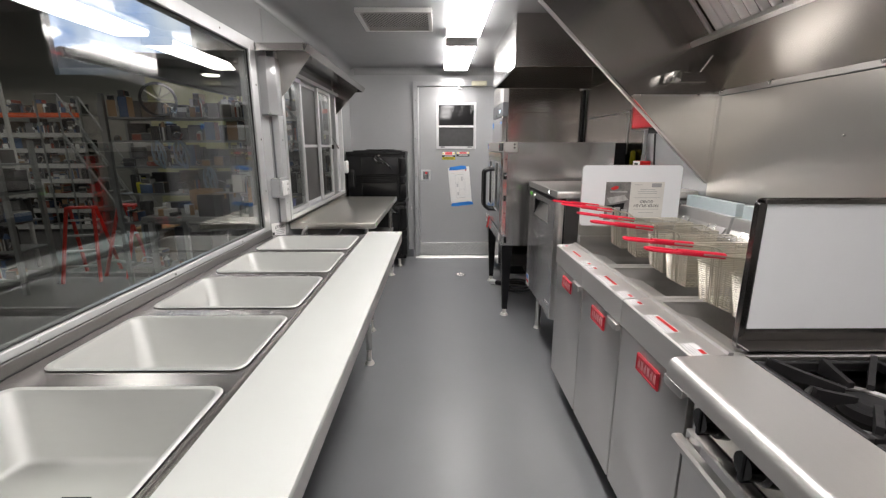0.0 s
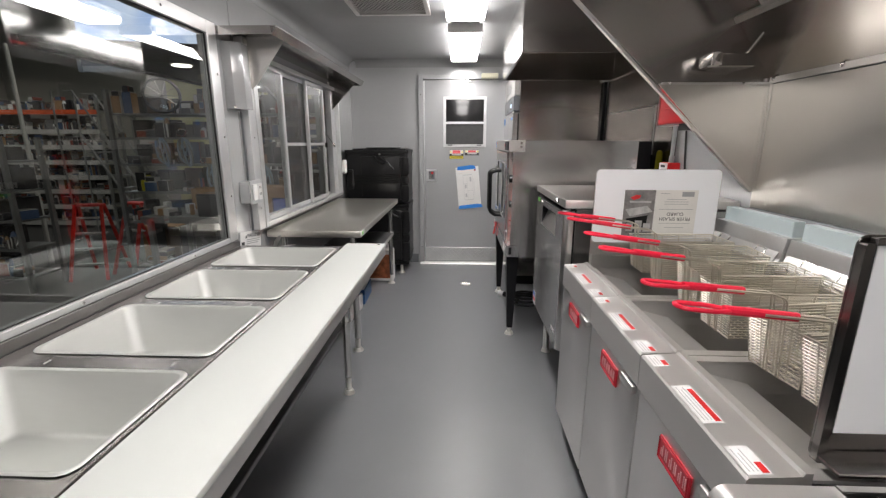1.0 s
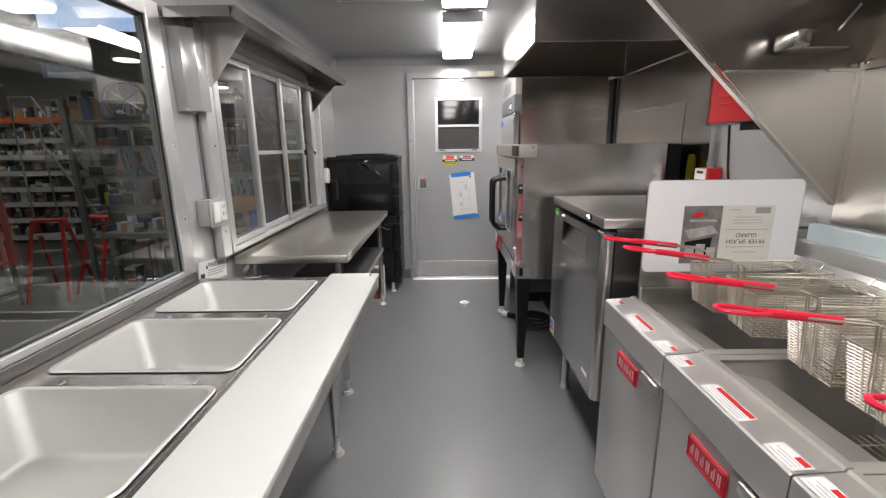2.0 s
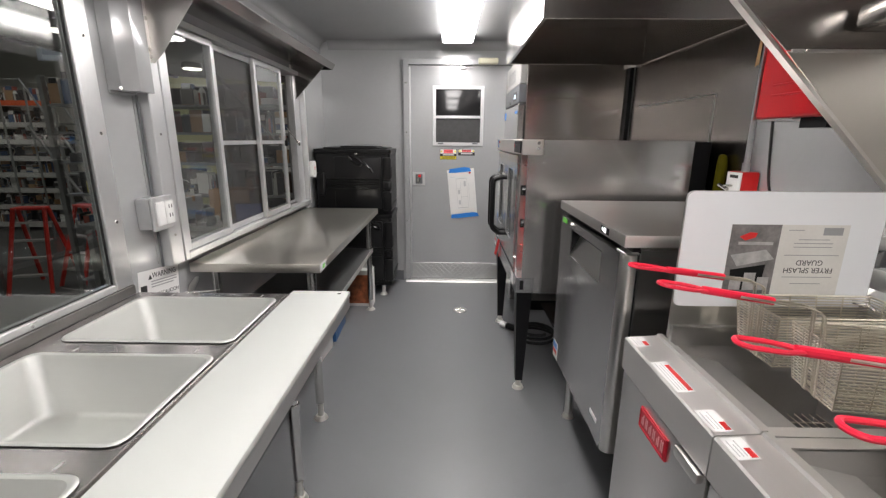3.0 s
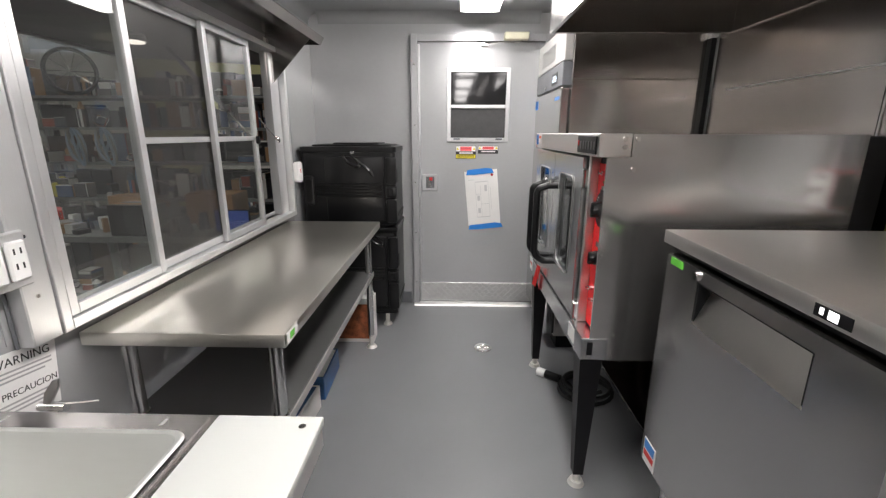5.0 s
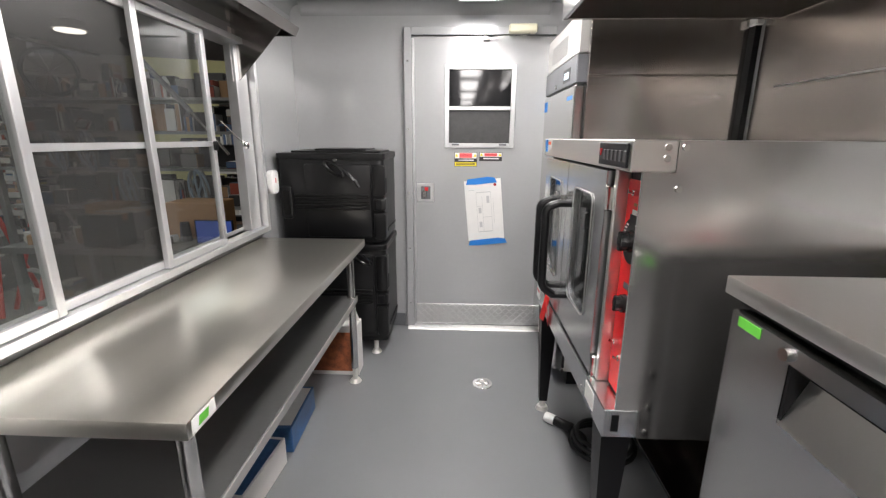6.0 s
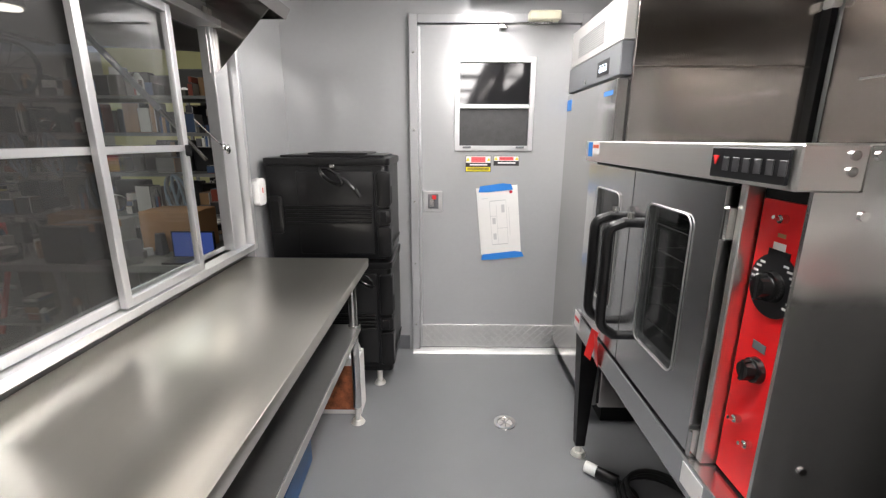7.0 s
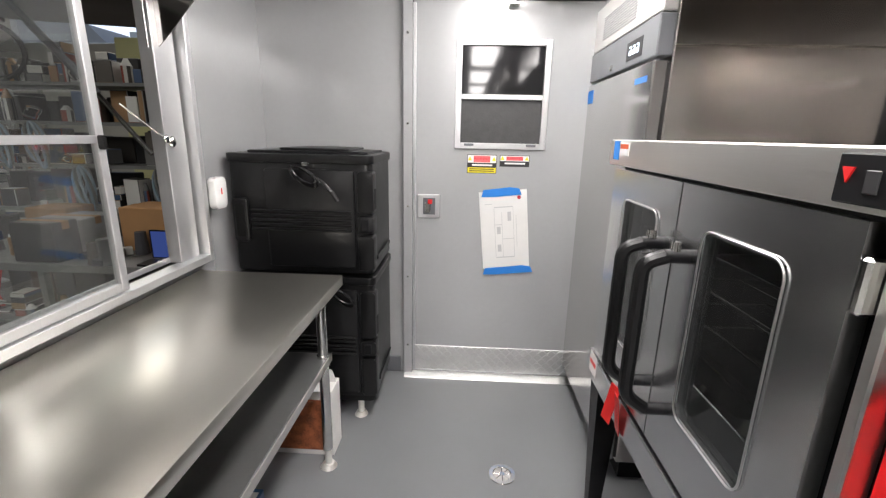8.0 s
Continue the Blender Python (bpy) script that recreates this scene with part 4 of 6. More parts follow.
# power cord coiled on the upper carrier, and on the lower
for zc, s in ((1.245, 1.0), (0.69, 0.85)):
    c = thing("cable_coil", (-0.75, 4.81, zc), "coiled black supply lead hung on food carrier", "cable")
    yy = 4.80
    x = -0.70 if s == 1.0 else -0.55
    pts = []
    lean = radians(-34)
    for i in range(73):
        a = 2 * math.pi * i / 18
        r1, r2 = s * (0.072 - 0.004 * (i // 18)), s * (0.026 + 0.004 * math.sin(1.7 * (i // 18)))
        u, w = r1 * math.cos(a), r2 * math.sin(a) + 0.004 * s * ((i // 18) - 1.5)
        pts.append((x + u * math.cos(lean) - w * math.sin(lean), yy - 0.008 - 0.005 * (i // 18) - 0.002 * math.sin(a), zc - 0.03 * s + u * math.sin(lean) + w * math.cos(lean)))
    part("wire", sweep(pts, 0.005, None, 6), CORD, c)
    if s == 1.0:
        part("lead_end", sweep(bend([(x + 0.03, yy - 0.012, zc - 0.02), (x + 0.09, yy - 0.016, zc - 0.065), (x + 0.13, yy - 0.016, zc - 0.11)], 0.03), 0.010, None, 8), CORD, c)
        part("plug", rod((x + 0.12, yy - 0.018, zc - 0.095), (x + 0.145, yy - 0.018, zc - 0.135), 0.012, None, 12, 0.009), RUBBER, c)
        part("hook", box(x - 0.005, x + 0.02, yy - 0.02, yy + 0.016, zc + 0.01, zc + 0.028, 0.003), CHROME, c)
dl = thing("dolly", (-0.73, 5.05, 0), "black dolly with steel feet under food carriers", "dolly")
part("deck", slab(rounded(-1.04, -0.42, 4.84, 5.28, 0.03), "z", 0.095, 0.125, 0.004), BLACK, dl)
for x in (-0.97, -0.50):
    for y in (4.87, 5.24):
        part("foot", rod((x, y, 0.0), (x, y, 0.02), 0.034, rod((x, y, 0.02), (x, y, 0.096), 0.016, None, 12), 16, 0.024), PLATED, dl)

# ---- oven on a stand ----
OV = thing("convection_oven", (0.87, 3.79, 0), "stainless convection oven with red controls on black legs", "oven")
oy0, oy1, oz0, oz1 = 3.262, 4.350, 0.605, 1.390
part("side_panel", slab([(0.470, 0.691), (0.470, 1.3175), (0.545, 1.3175), (0.545, oz1), (1.27, oz1), (1.27, oz0), (0.5345, oz0), (0.5345, 0.691)], "y", oy0, oy0 + 0.008), STEEL_GLOSS, OV)
part("side_panel", box(0.535, 1.27, oy1 - 0.02, oy1, oz0, oz1, 0.003), STEEL_DARK, OV)
part("top_panel", box(0.545, 1.27, oy0 + 0.009, oy1 - 0.021, oz1 - 0.02, oz1 - 0.001), STEEL_H, OV)
part("bottom_panel", box(0.535, 1.27, oy0 + 0.021, oy1 - 0.021, oz0, oz0 + 0.02), STEEL_DARK, OV)
part("back_panel", box(1.25, 1.269, oy0 + 0.021, oy1 - 0.021, oz0 + 0.021, oz1 - 0.021), STEEL_DARK, OV)
part("motor_cover", box(1.272, 1.36, oy0 + 0.012, oy1 - 0.03, 0.72, oz1 - 0.004, 0.004), BLACK_PAINT, OV)
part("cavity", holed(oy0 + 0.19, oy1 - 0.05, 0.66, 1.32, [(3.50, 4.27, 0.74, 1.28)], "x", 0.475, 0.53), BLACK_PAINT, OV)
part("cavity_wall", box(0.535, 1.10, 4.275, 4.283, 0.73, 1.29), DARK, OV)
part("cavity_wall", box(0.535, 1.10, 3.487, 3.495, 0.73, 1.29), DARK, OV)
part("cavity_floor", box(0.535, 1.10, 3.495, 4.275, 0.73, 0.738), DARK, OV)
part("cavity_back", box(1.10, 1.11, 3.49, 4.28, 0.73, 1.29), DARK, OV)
for z in (0.82, 0.90, 0.98, 1.06, 1.14):
    bm = None
    for y in (3.51, 4.26):
        bm = rod((0.54, y, z), (1.08, y, z), 0.004, bm, 6)
    for k in range(5):
        x = 0.56 + k * 0.12
        bm = rod((x, 3.51, z), (x, 4.26, z), 0.003, bm, 6)
    part("rack", bm, CHROME, OV, "chrome wire oven rack")
th = part("top_front", box(0.440, 0.544, oy0, oy1, 1.318, 1.392, 0.003), STEEL, OV)
bd = part("badge", box(0.434, 0.440, 3.278, 3.488, 1.326, 1.384, 0.002), BLACK_PAINT, th, "dark maker's plate with grey raised marks")
part("mark", slab([(3.462, 1.368), (3.478, 1.368), (3.470, 1.350)], "x", 0.4315, 0.434), RED, bd)
for k in range(6):
    yy = 3.462 - 0.030 * k
    part("mark", box(0.4315, 0.434, yy - 0.034, yy - 0.016, 1.340, 1.366, 0.001), STAMP, bd)
part("blue_tape", box(0.4385, 0.4398, 4.265, 4.312, 1.335, 1.388), TAPE, th)
part("sticker", box(0.4385, 0.4398, 4.19, 4.262, 1.348, 1.385), LABEL, th)
part("sticker_bar", box(0.438, 0.4385, 4.195, 4.258, 1.367, 1.380), RACK_ORANGE, th)
for z, y, x in ((1.375, oy0, 0.52), (1.35, oy0, 0.52), (1.28, oy0, 0.555), (1.375, oy0, 0.56), (0.80, oy0, 0.555), (0.70, oy0, 0.555), (0.625, oy0, 0.555)):
    part("screw", rod((x, y, z), (x, y - 0.004, z), 0.008, None, 10), CHROME, OV)
# control column
part("control_recess", box(0.500, 0.532, 3.272, 3.435, 0.692, 1.317), BLACK_PAINT, OV)
part("corner_post", box(0.462, 0.500, 3.405, 3.425, 0.692, 1.317, 0.003), STEEL_V, OV)
rp = part("red_panel", box(0.492, 0.499, 3.282, 3.398, 0.70, 1.292, 0.001), RED_PANEL, OV, "red control panel")
part("dial_plate", rod((0.4915, 3.333, 1.138), (0.488, 3.333, 1.138), 0.060, None, 32), BLACK_PAINT, rp)
part("dial_window", box(0.4885, 0.4915, 3.308, 3.358, 1.170, 1.205, 0.0), BLACK_PAINT, rp)
bm = None
for k in range(18):
    a = radians(200 - k * 14)
    if 60 < math.degrees(a) % 360 < 120:
        continue
    b = box(-0.0004, 0.0004, -0.006, 0.006, -0.002, 0.002)
    b.transform(Matrix.Translation((0.4875, 3.333 - 0.050 * math.cos(a), 1.138 + 0.050 * math.sin(a))))
    part("dial_mark", b, LABEL, rp)


def knob(x, y, z, r, d, parent):
    b = rod((x, y, z), (x - d * 0.4, y, z), r, None, 24, r * 0.92)
    b = rod((x - d * 0.4, y, z), (x - d, y, z), r * 0.72, b, 20, r * 0.62)
    k = part("knob", b, BLACK_GLOSS, parent)
    part("pointer", box(x - d - 0.004, x - d * 0.4, y - r * 0.16, y + r * 0.16, z - r * 0.85, z + r * 0.85, 0.003), BLACK_GLOSS, k)


knob(0.488, 3.331, 1.138, 0.030, 0.030, rp)
knob(0.492, 3.336, 0.966, 0.026, 0.028, rp)
for y, z in ((3.335, 1.262), (3.355, 0.845), (3.315, 0.815)):
    part("toggle", rod((0.468, y, z + 0.004), (0.480, y, z), 0.004, rod((0.480, y, z), (0.492, y, z), 0.008, None, 10), 8), CHROME, rp)
for y0, y1, z0, z1, ma in ((3.322, 3.352, 1.205, 1.218, LABEL), (3.325, 3.350, 1.183, 1.195, BLACK_PAINT), (3.327, 3.346, 1.228, 1.235, TAN), (3.322, 3.356, 1.005, 1.022, GREY_PLASTIC)):
    part("legend", box(0.4905, 0.4915, y0, y1, z0, z1), ma, rp)
# doors


def oven_door(y0, y1, wy0, wy1, hy):
    d = part("door", holed(y0, y1, 0.70, 1.309, [(wy0, wy1, 0.841, 1.226)], "x", 0.447, 0.474), STEEL_DOOR, OV)
    g = part("pane", slab(rounded(wy0 + 0.001, wy1 - 0.001, 0.842, 1.225, 0.004), "x", 0.456, 0.460), GLASS_OVEN, d)
    g.visible_shadow = False
    pts = [(0.4435, u, v) for u, v in rounded(wy0 - 0.006, wy1 + 0.006, 0.835, 1.232, 0.03, 6)]
    part("trim_ring", sweep(pts, 0.0020, None, 6, True), STEEL_DARK, d)
    b_ = sweep(bend([(0.405, hy, 1.165), (0.360, hy, 1.15), (0.360, hy, 0.845), (0.405, hy, 0.815)], 0.035, 6), 0.0155, None, 10)
    h = part("handle", b_, BLACK, d, "black moulded handle")
    part("post", rod((0.447, hy, 1.166), (0.398, hy, 1.166), 0.015, None, 14), BLACK_PAINT, h)
    part("bolt", rod((0.420, hy, 1.178), (0.420, hy, 1.196), 0.012, None, 12, 0.010), CHROME, h)
    part("post", rod((0.447, hy, 0.814), (0.398, hy, 0.814), 0.014, None, 12), BLACK_PAINT, h)


oven_door(3.442, 3.874, 3.548, 3.760, 3.812)
oven_door(3.880, 4.305, 3.972, 4.188, 3.930)
part("door_gap", box(0.474, 0.478, 3.46, 4.30, 1.310, 1.3175), BLACK_PAINT, OV)
for z in (1.235, 0.725):
    part("hinge", box(0.446, 0.490, 3.427, 3.441, z - 0.035, z + 0.035, 0.004), CHROME, OV)
part("ledge", box(0.440, 0.534, oy0, oy1, oz0, 0.690, 0.003), STEEL_DOOR, OV)
part("data_plate", box(0.4385, 0.4398, 3.35, 3.43, 0.625, 0.68), LABEL, OV)
part("warning_plate", box(0.4385, 0.4398, 4.24, 4.31, 0.63, 0.70), LABEL, OV)
part("warning_plate_bar", box(0.438, 0.4385, 4.245, 4.305, 0.66, 0.675), RED, OV)
part("serial_mark", box(0.462, 0.482, oy0 - 0.001, oy0, 0.625, 0.675), BLACK_PAINT, OV)
for yy, ang in ((4.06, 12), (4.01, -6)):
    b = box(-0.001, 0.001, -0.022, 0.022, -0.06, 0.05, 0.0)
    b.transform(pose(0.43, yy, 0.665, 0, ang, ang))
    solo("hang_tag", b, RED_TAG, "red paper tag hanging from oven door handle", "tag")

part("stand_rail", box(0.47, 0.51, oy0 + 0.06, oy1 - 0.05, 0.56, 0.604, 0.003), STEEL_DARK, OV)
for x in (0.497, 1.20):
    for y, s in ((3.345, 1), (4.285, -1)):
        b = bmesh.new()
        for z, w in ((0.604, 0.042), (0.055, 0.020)):
            for du, dv in ((-1, -1), (1, -1), (1, 1), (-1, 1)):
                b.verts.new((x + du * w, y + dv * w, z))
        b.verts.ensure_lookup_table()
        v = b.verts
        for f in ((0, 1, 2, 3), (4, 5, 6, 7), (0, 1, 5, 4), (1, 2, 6, 5), (2, 3, 7, 6), (3, 0, 4, 7)):
            b.faces.new([v[i] for i in f])
        lg = part("leg", b, BLACK_PAINT, OV, "tapered black leg")
        part("foot", rod((x, y, 0.0), (x, y, 0.018), 0.034, rod((x, y, 0.018), (x, y, 0.056), 0.016, None, 12), 18, 0.026), PLATED, lg)
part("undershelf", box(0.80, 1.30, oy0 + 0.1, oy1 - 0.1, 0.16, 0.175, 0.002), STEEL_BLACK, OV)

# plug and cable under the oven
cp = thing("power_cable", (0.60, 4.05, 0), "thick black cable with white tipped plug on floor", "power cable")
pts = []
for i in range(60):
    a = i * 0.30
    r = 0.15 - 0.0006 * i
    pts.append((0.72 + r * math.cos(a), 3.98 + 1.0 * r * math.sin(a), 0.012 + 0.0012 * i))
part("coil", sweep(pts, 0.010, None, 8), RUBBER, cp)
part("plug", rod((0.605, 4.09, 0.026), (0.535, 4.145, 0.026), 0.024, None, 16), BLACK, cp)
part("plug_cap", rod((0.535, 4.145, 0.026), (0.495, 4.176, 0.026), 0.025, None, 16), WHITE, cp)
part("lead", sweep(bend([(0.605, 4.09, 0.026), (0.66, 4.04, 0.02), (0.62, 3.92, 0.014)], 0.05), 0.010, None, 8), RUBBER, cp)

# ---- upright refrigerator ----
RF = thing("upright_refrigerator", (1.0, 4.9, 0), "tall stainless upright refrigerator beside end door", "refrigerator")
part("body", box(0.655, 1.385, 4.505, 5.295, 0.09, 1.690, 0.004), STEEL_SIDE, RF)
part("top_housing", box(0.655, 1.385, 4.505, 5.295, 1.692, 1.985, 0.004), STEEL_SIDE, RF)
part("base", box(0.68, 1.36, 4.53, 5.27, 0.0, 0.089), BLACK_PAINT, RF)
part("gasket", box(0.645, 0.655, 4.515, 5.285, 0.11, 1.64), RUBBER, RF)
rd = part("door", box(0.598, 0.645, 4.508, 5.292, 0.10, 1.650, 0.005), STEEL_GLOSS, RF)
part("blue_tape", box(0.5965, 0.598, 5.20, 5.285, 1.56, 1.62), TAPE, rd)
part("blue_film", box(0.5968, 0.598, 4.55, 4.66, 1.585, 1.605), BLUE, rd)
cbn = part("control_band", box(0.600, 0.654, 4.506, 5.294, 1.660, 1.790, 0.004), GREY_PLASTIC, RF)
part("display_frame", box(0.5985, 0.600, 4.635, 4.79, 1.682, 1.748), BLACK_PAINT, cbn)
bm = None
for k in range(3):
    yy = 4.75 - k * 0.036
    for u0, u1, v0, v1 in ((-0.010, 0.010, 0.012, 0.015), (-0.010, 0.010, -0.0015, 0.0015), (-0.010, 0.010, -0.015, -0.012), (-0.011, -0.008, -0.014, 0.014), (0.008, 0.011, -0.014, 0.0)):
        bm = box(0.5978, 0.5985, yy + u0, yy + u1, 1.715 + v0, 1.715 + v1, 0, bm)
part("digits", bm, DISPLAY, cbn)
part("lock", rod((0.600, 4.96, 1.685), (0.593, 4.96, 1.685), 0.012, None, 16), CHROME, cbn)
gr = part("grille_panel", box(0.605, 0.654, 4.507, 5.293, 1.795, 1.985, 0.004), WHITE_METAL, RF)
for k in range(10):
    part("louver", box(0.6025, 0.605, 4.75, 5.15, 1.83 + k * 0.010, 1.834 + k * 0.010), LOUVER, gr)

# black strip in place of the shaded gap, cord and conduit behind the refrigerator
struct("trim", box(1.386, 1.4125, 4.462, 5.29, 0.0, 1.985), BLACK_PAINT, "black strip painting the shaded gap between refrigerator and wall")
solo("hanging_cord", sweep(bend([(1.400, 4.475, 1.85), (1.398, 4.470, 1.60), (1.395, 4.476, 1.52), (1.400, 4.462, 1.30), (1.398, 4.468, 1.0)], 0.05), 0.006, sweep(bend([(1.402, 4.485, 1.70), (1.398, 4.49, 1.55), (1.395, 4.478, 1.40), (1.40, 4.48, 1.05)], 0.05), 0.005, None, 6), 6), RUBBER, "black power cords hanging against wall behind refrigerator", "power cord")
solo("junction_cap", box(1.375, 1.412, 4.445, 4.50, 1.90, 1.935, 0.004), WHITE_METAL, "small grey junction cap high on wall", "junction box")

# ---- undercounter refrigerator ----
UF = thing("undercounter_refrigerator", (1.0, 2.75, 0), "stainless undercounter refrigerator with worktop", "refrigerator")
fy0, fy1 = 2.352, 3.118
part("worktop", box(0.610, 1.395, fy0, fy1, 1.080, 1.118, 0.003, None, 2), STEEL, UF)
part("body", box(0.665, 1.390, fy0 + 0.012, fy1 - 0.02, 0.355, 1.072, 0.003), FRIDGE, UF)
part("seal", box(0.655, 0.665, fy0 + 0.02, fy1 - 0.03, 0.37, 1.06), RUBBER, UF)
part("rear_rail", box(0.640, 0.664, fy0 + 0.012, fy1 - 0.012, 1.060, 1.0795), BLACK_PAINT, UF)
fd = part("door", holed(fy0 + 0.032, fy1 - 0.035, 0.36, 1.055, [(2.541, 2.918, 0.908, 1.022)], "x", 0.612, 0.654), FRIDGE, UF)
part("door_edge", slab([(0.654, fy0 + 0.032), (0.654, fy0 + 0.004)] + [(0.640 - 0.028 * math.sin(radians(a)), fy0 + 0.032 - 0.028 * math.cos(radians(a))) for a in range(0, 91, 10)], "z", 0.36, 1.055), STEEL_V, fd, "bright rounded door edge")
# pocket plate toned bright as lit, its ends and top black for shade
part("hand_recess", slab([(0.613, 0.908), (0.653, 0.990), (0.653, 1.021), (0.650, 1.021), (0.648, 0.994), (0.613, 0.913)], "y", 2.542, 2.917), STEEL_V, fd)
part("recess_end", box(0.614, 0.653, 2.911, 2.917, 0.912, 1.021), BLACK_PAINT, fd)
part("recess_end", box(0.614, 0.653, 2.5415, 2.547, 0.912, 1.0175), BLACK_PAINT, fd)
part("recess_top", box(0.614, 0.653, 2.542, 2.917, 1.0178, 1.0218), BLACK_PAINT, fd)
part("hinge_cap", box(0.614, 0.66, fy0 + 0.004, fy0 + 0.07, 1.056, 1.064, 0.002), STEEL_DARK, fd)
part("lock", rod((0.613, 2.925, 1.036), (0.604, 2.925, 1.036), 0.012, None, 16), CHROME, fd)
part("green_sticker", box(0.6105, 0.612, 2.995, 3.060, 1.030, 1.050), GREEN, fd)
part("name_script", box(0.6105, 0.612, 2.43, 2.50, 0.425, 0.440), LABEL, fd)
part("energy_sticker", box(0.6105, 0.612, 2.992, 3.066, 0.362, 0.445), LABEL, fd)
part("energy_bar", box(0.610, 0.6105, 2.998, 3.062, 0.385, 0.405), RED, fd)
part("energy_bar", box(0.610, 0.6105, 2.998, 3.062, 0.411, 0.441), BLUE, fd)
dp = part("display", box(0.6085, 0.610, 2.485, 2.56, 1.088, 1.110), BLACK_PAINT, UF)
part("digits", box(0.608, 0.6085, 2.510, 2.530, 1.091, 1.107), DISPLAY_W, dp)
part("digits", box(0.608, 0.6085, 2.540, 2.548, 1.094, 1.106), DISPLAY_W, dp)
for x in (0.715, 1.33):
    for y in (2.43, 3.075):
        lg = part("leg", rod((x, y, 0.02), (x, y, 0.354), 0.020, None, 14), STEEL_V, UF)
        part("foot", rod((x, y, 0.0), (x, y, 0.022), 0.030, None, 16, 0.022), PLATED, lg)
part("leg_plate", box(0.70, 1.36, fy0 + 0.03, fy1 - 0.03, 0.335, 0.3545), BLACK_PAINT, UF)

# ---- three fryers ----
FW = 0.432
FY = [2.250, 1.816, 1.384, 0.952]
FX, FZ = 0.598, 0.842


def fryer(ya, yb, k):
    """ya far end, yb near end."""
    t = thing("deep_fryer", (0.9, (ya + yb) / 2, 0), "stainless floor fryer with open well and red badge", "fryer", "fryers in a row")
    a, b = yb + 0.002, ya - 0.002
    part("side_panel", box(0.64, 1.36, b - 0.006, b, 0.12, FZ - 0.03), STEEL_V, t)
    part("side_panel", box(0.64, 1.36, a, a + 0.006, 0.12, FZ - 0.03), STEEL_V, t)
    part("base", box(0.66, 1.36, a + 0.008, b - 0.008, 0.10, 0.12), BLACK_PAINT, t)
    part("back", box(1.35, 1.36, a + 0.008, b - 0.008, 0.13, 1.05), STEEL_V, t)
    # front rail
    rail = slab([(FX, 0.748), (FX, FZ - 0.004), (FX + 0.004, FZ), (0.686, FZ + 0.006), (0.690, FZ + 0.012), (0.702, FZ + 0.012), (0.702, FZ - 0.05), (0.63, 0.748)], "y", a, b)
    rl = part("front_rail", rail, RAIL, t)
    for w0, w1, red in ((0.006, 0.064, 0.5), (0.150, 0.285, 0.9), (0.352, 0.422, 0.4)):
        y0, y1 = b - w1, b - w0
        x0, x1 = FX + 0.006, FX + 0.046
        lift = lambda x: FZ + 0.0009 + (x - FX - 0.004) * 0.073

        def strip(u0, u1, v0, v1, h):
            return slab([(u0, lift(u0) + h), (u1, lift(u1) + h), (u1, lift(u1) + h + 0.0005), (u0, lift(u0) + h + 0.0005)], "y", v0, v1)
        s = part("sticker", strip(x0, x1, y0, y1, 0.0), LABEL, rl, "white safety sticker with red band")
        for q in range(3):
            u = x0 + 0.006 + q * 0.007
            part("line", strip(u, u + 0.002, y0 + 0.008, y1 - 0.008 - 0.010 * (q % 2), 0.0006), INK_SOFT, s)
        part("red_band", strip(x0 + 0.026, x1 - 0.003, y0 + 0.004, y0 + 0.004 + (y1 - y0 - 0.008) * red, 0.0006), RED_TAG, s)
    # door
    d = part("door", slab(rounded(b - FW + 0.007, b - 0.003, 0.115, 0.742, 0.008), "x", 0.604, 0.628, 0.002), STEEL_V, t)
    yc = b - FW / 2 - 0.012
    ad = b - FW + 0.004
    bg = part("badge", box(0.598, 0.604, yc - 0.055, yc + 0.085, 0.655, 0.715, 0.002), RED_BADGE, d, "dark red badge with raised marks")
    for m_ in range(6):
        yy = yc + 0.074 - m_ * 0.0205
        part("mark", box(0.5965, 0.598, yy - 0.0145, yy - 0.0115, 0.672, 0.700), PINK, bg)
        part("mark", box(0.5965, 0.598, yy - 0.0070, yy - 0.0045, 0.672, 0.690 + 0.010 * (m_ % 2)), PINK, bg)
    part("badge_rim", ring_frame(yc - 0.048, yc + 0.078, 0.662, 0.708, 0.004, "x", 0.5960, 0.598), RED_BADGE, bg)
    part("handle", slab([(ad + 0.008, 0.742), (ad + 0.100, 0.742), (ad + 0.100, 0.722), (ad + 0.094, 0.716), (ad + 0.014, 0.716), (ad + 0.008, 0.722)], "x", 0.588, 0.604, 0.003), STEEL, d)
    for x in (0.70, 1.30):
        for y in (a + 0.05, b - 0.05):
            part("caster", rod((x, y - 0.012, 0.05), (x, y + 0.012, 0.05), 0.05, None, 18), RUBBER, t)
    # well
    w0, w1, x0, x1 = a + 0.028, b - 0.028, 0.722, 1.165
    part("deck", holed(0.703, 1.30, a, b, [(x0, x1, w0, w1)], "z", FZ - 0.006, FZ), RAIL, t)
    bmw = bmesh.new()
    lv = [(0.0, 0.0, FZ - 0.003), (0.008, 0.0, FZ - 0.028), (0.135, 0.0, FZ - 0.060), (0.150, 0.004, FZ - 0.085), (0.155, 0.01, FZ - 0.30)]
    rings = [[bmw.verts.new(p) for p in ((x0 + dx, w0 + dy, z), (x1 - dy, w0 + dy, z), (x1 - dy, w1 - dy, z), (x0 + dx, w1 - dy, z))] for dx, dy, z in lv]
    for s, q in zip(rings, rings[1:]):
        for j in range(4):
            bmw.faces.new((s[j], s[(j + 1) % 4], q[(j + 1) % 4], q[j]))
    bmw.faces.new(rings[-1])
    part("well", bmw, WELL, t, "deep dark stainless oil well", smooth=0)
    bmr = None
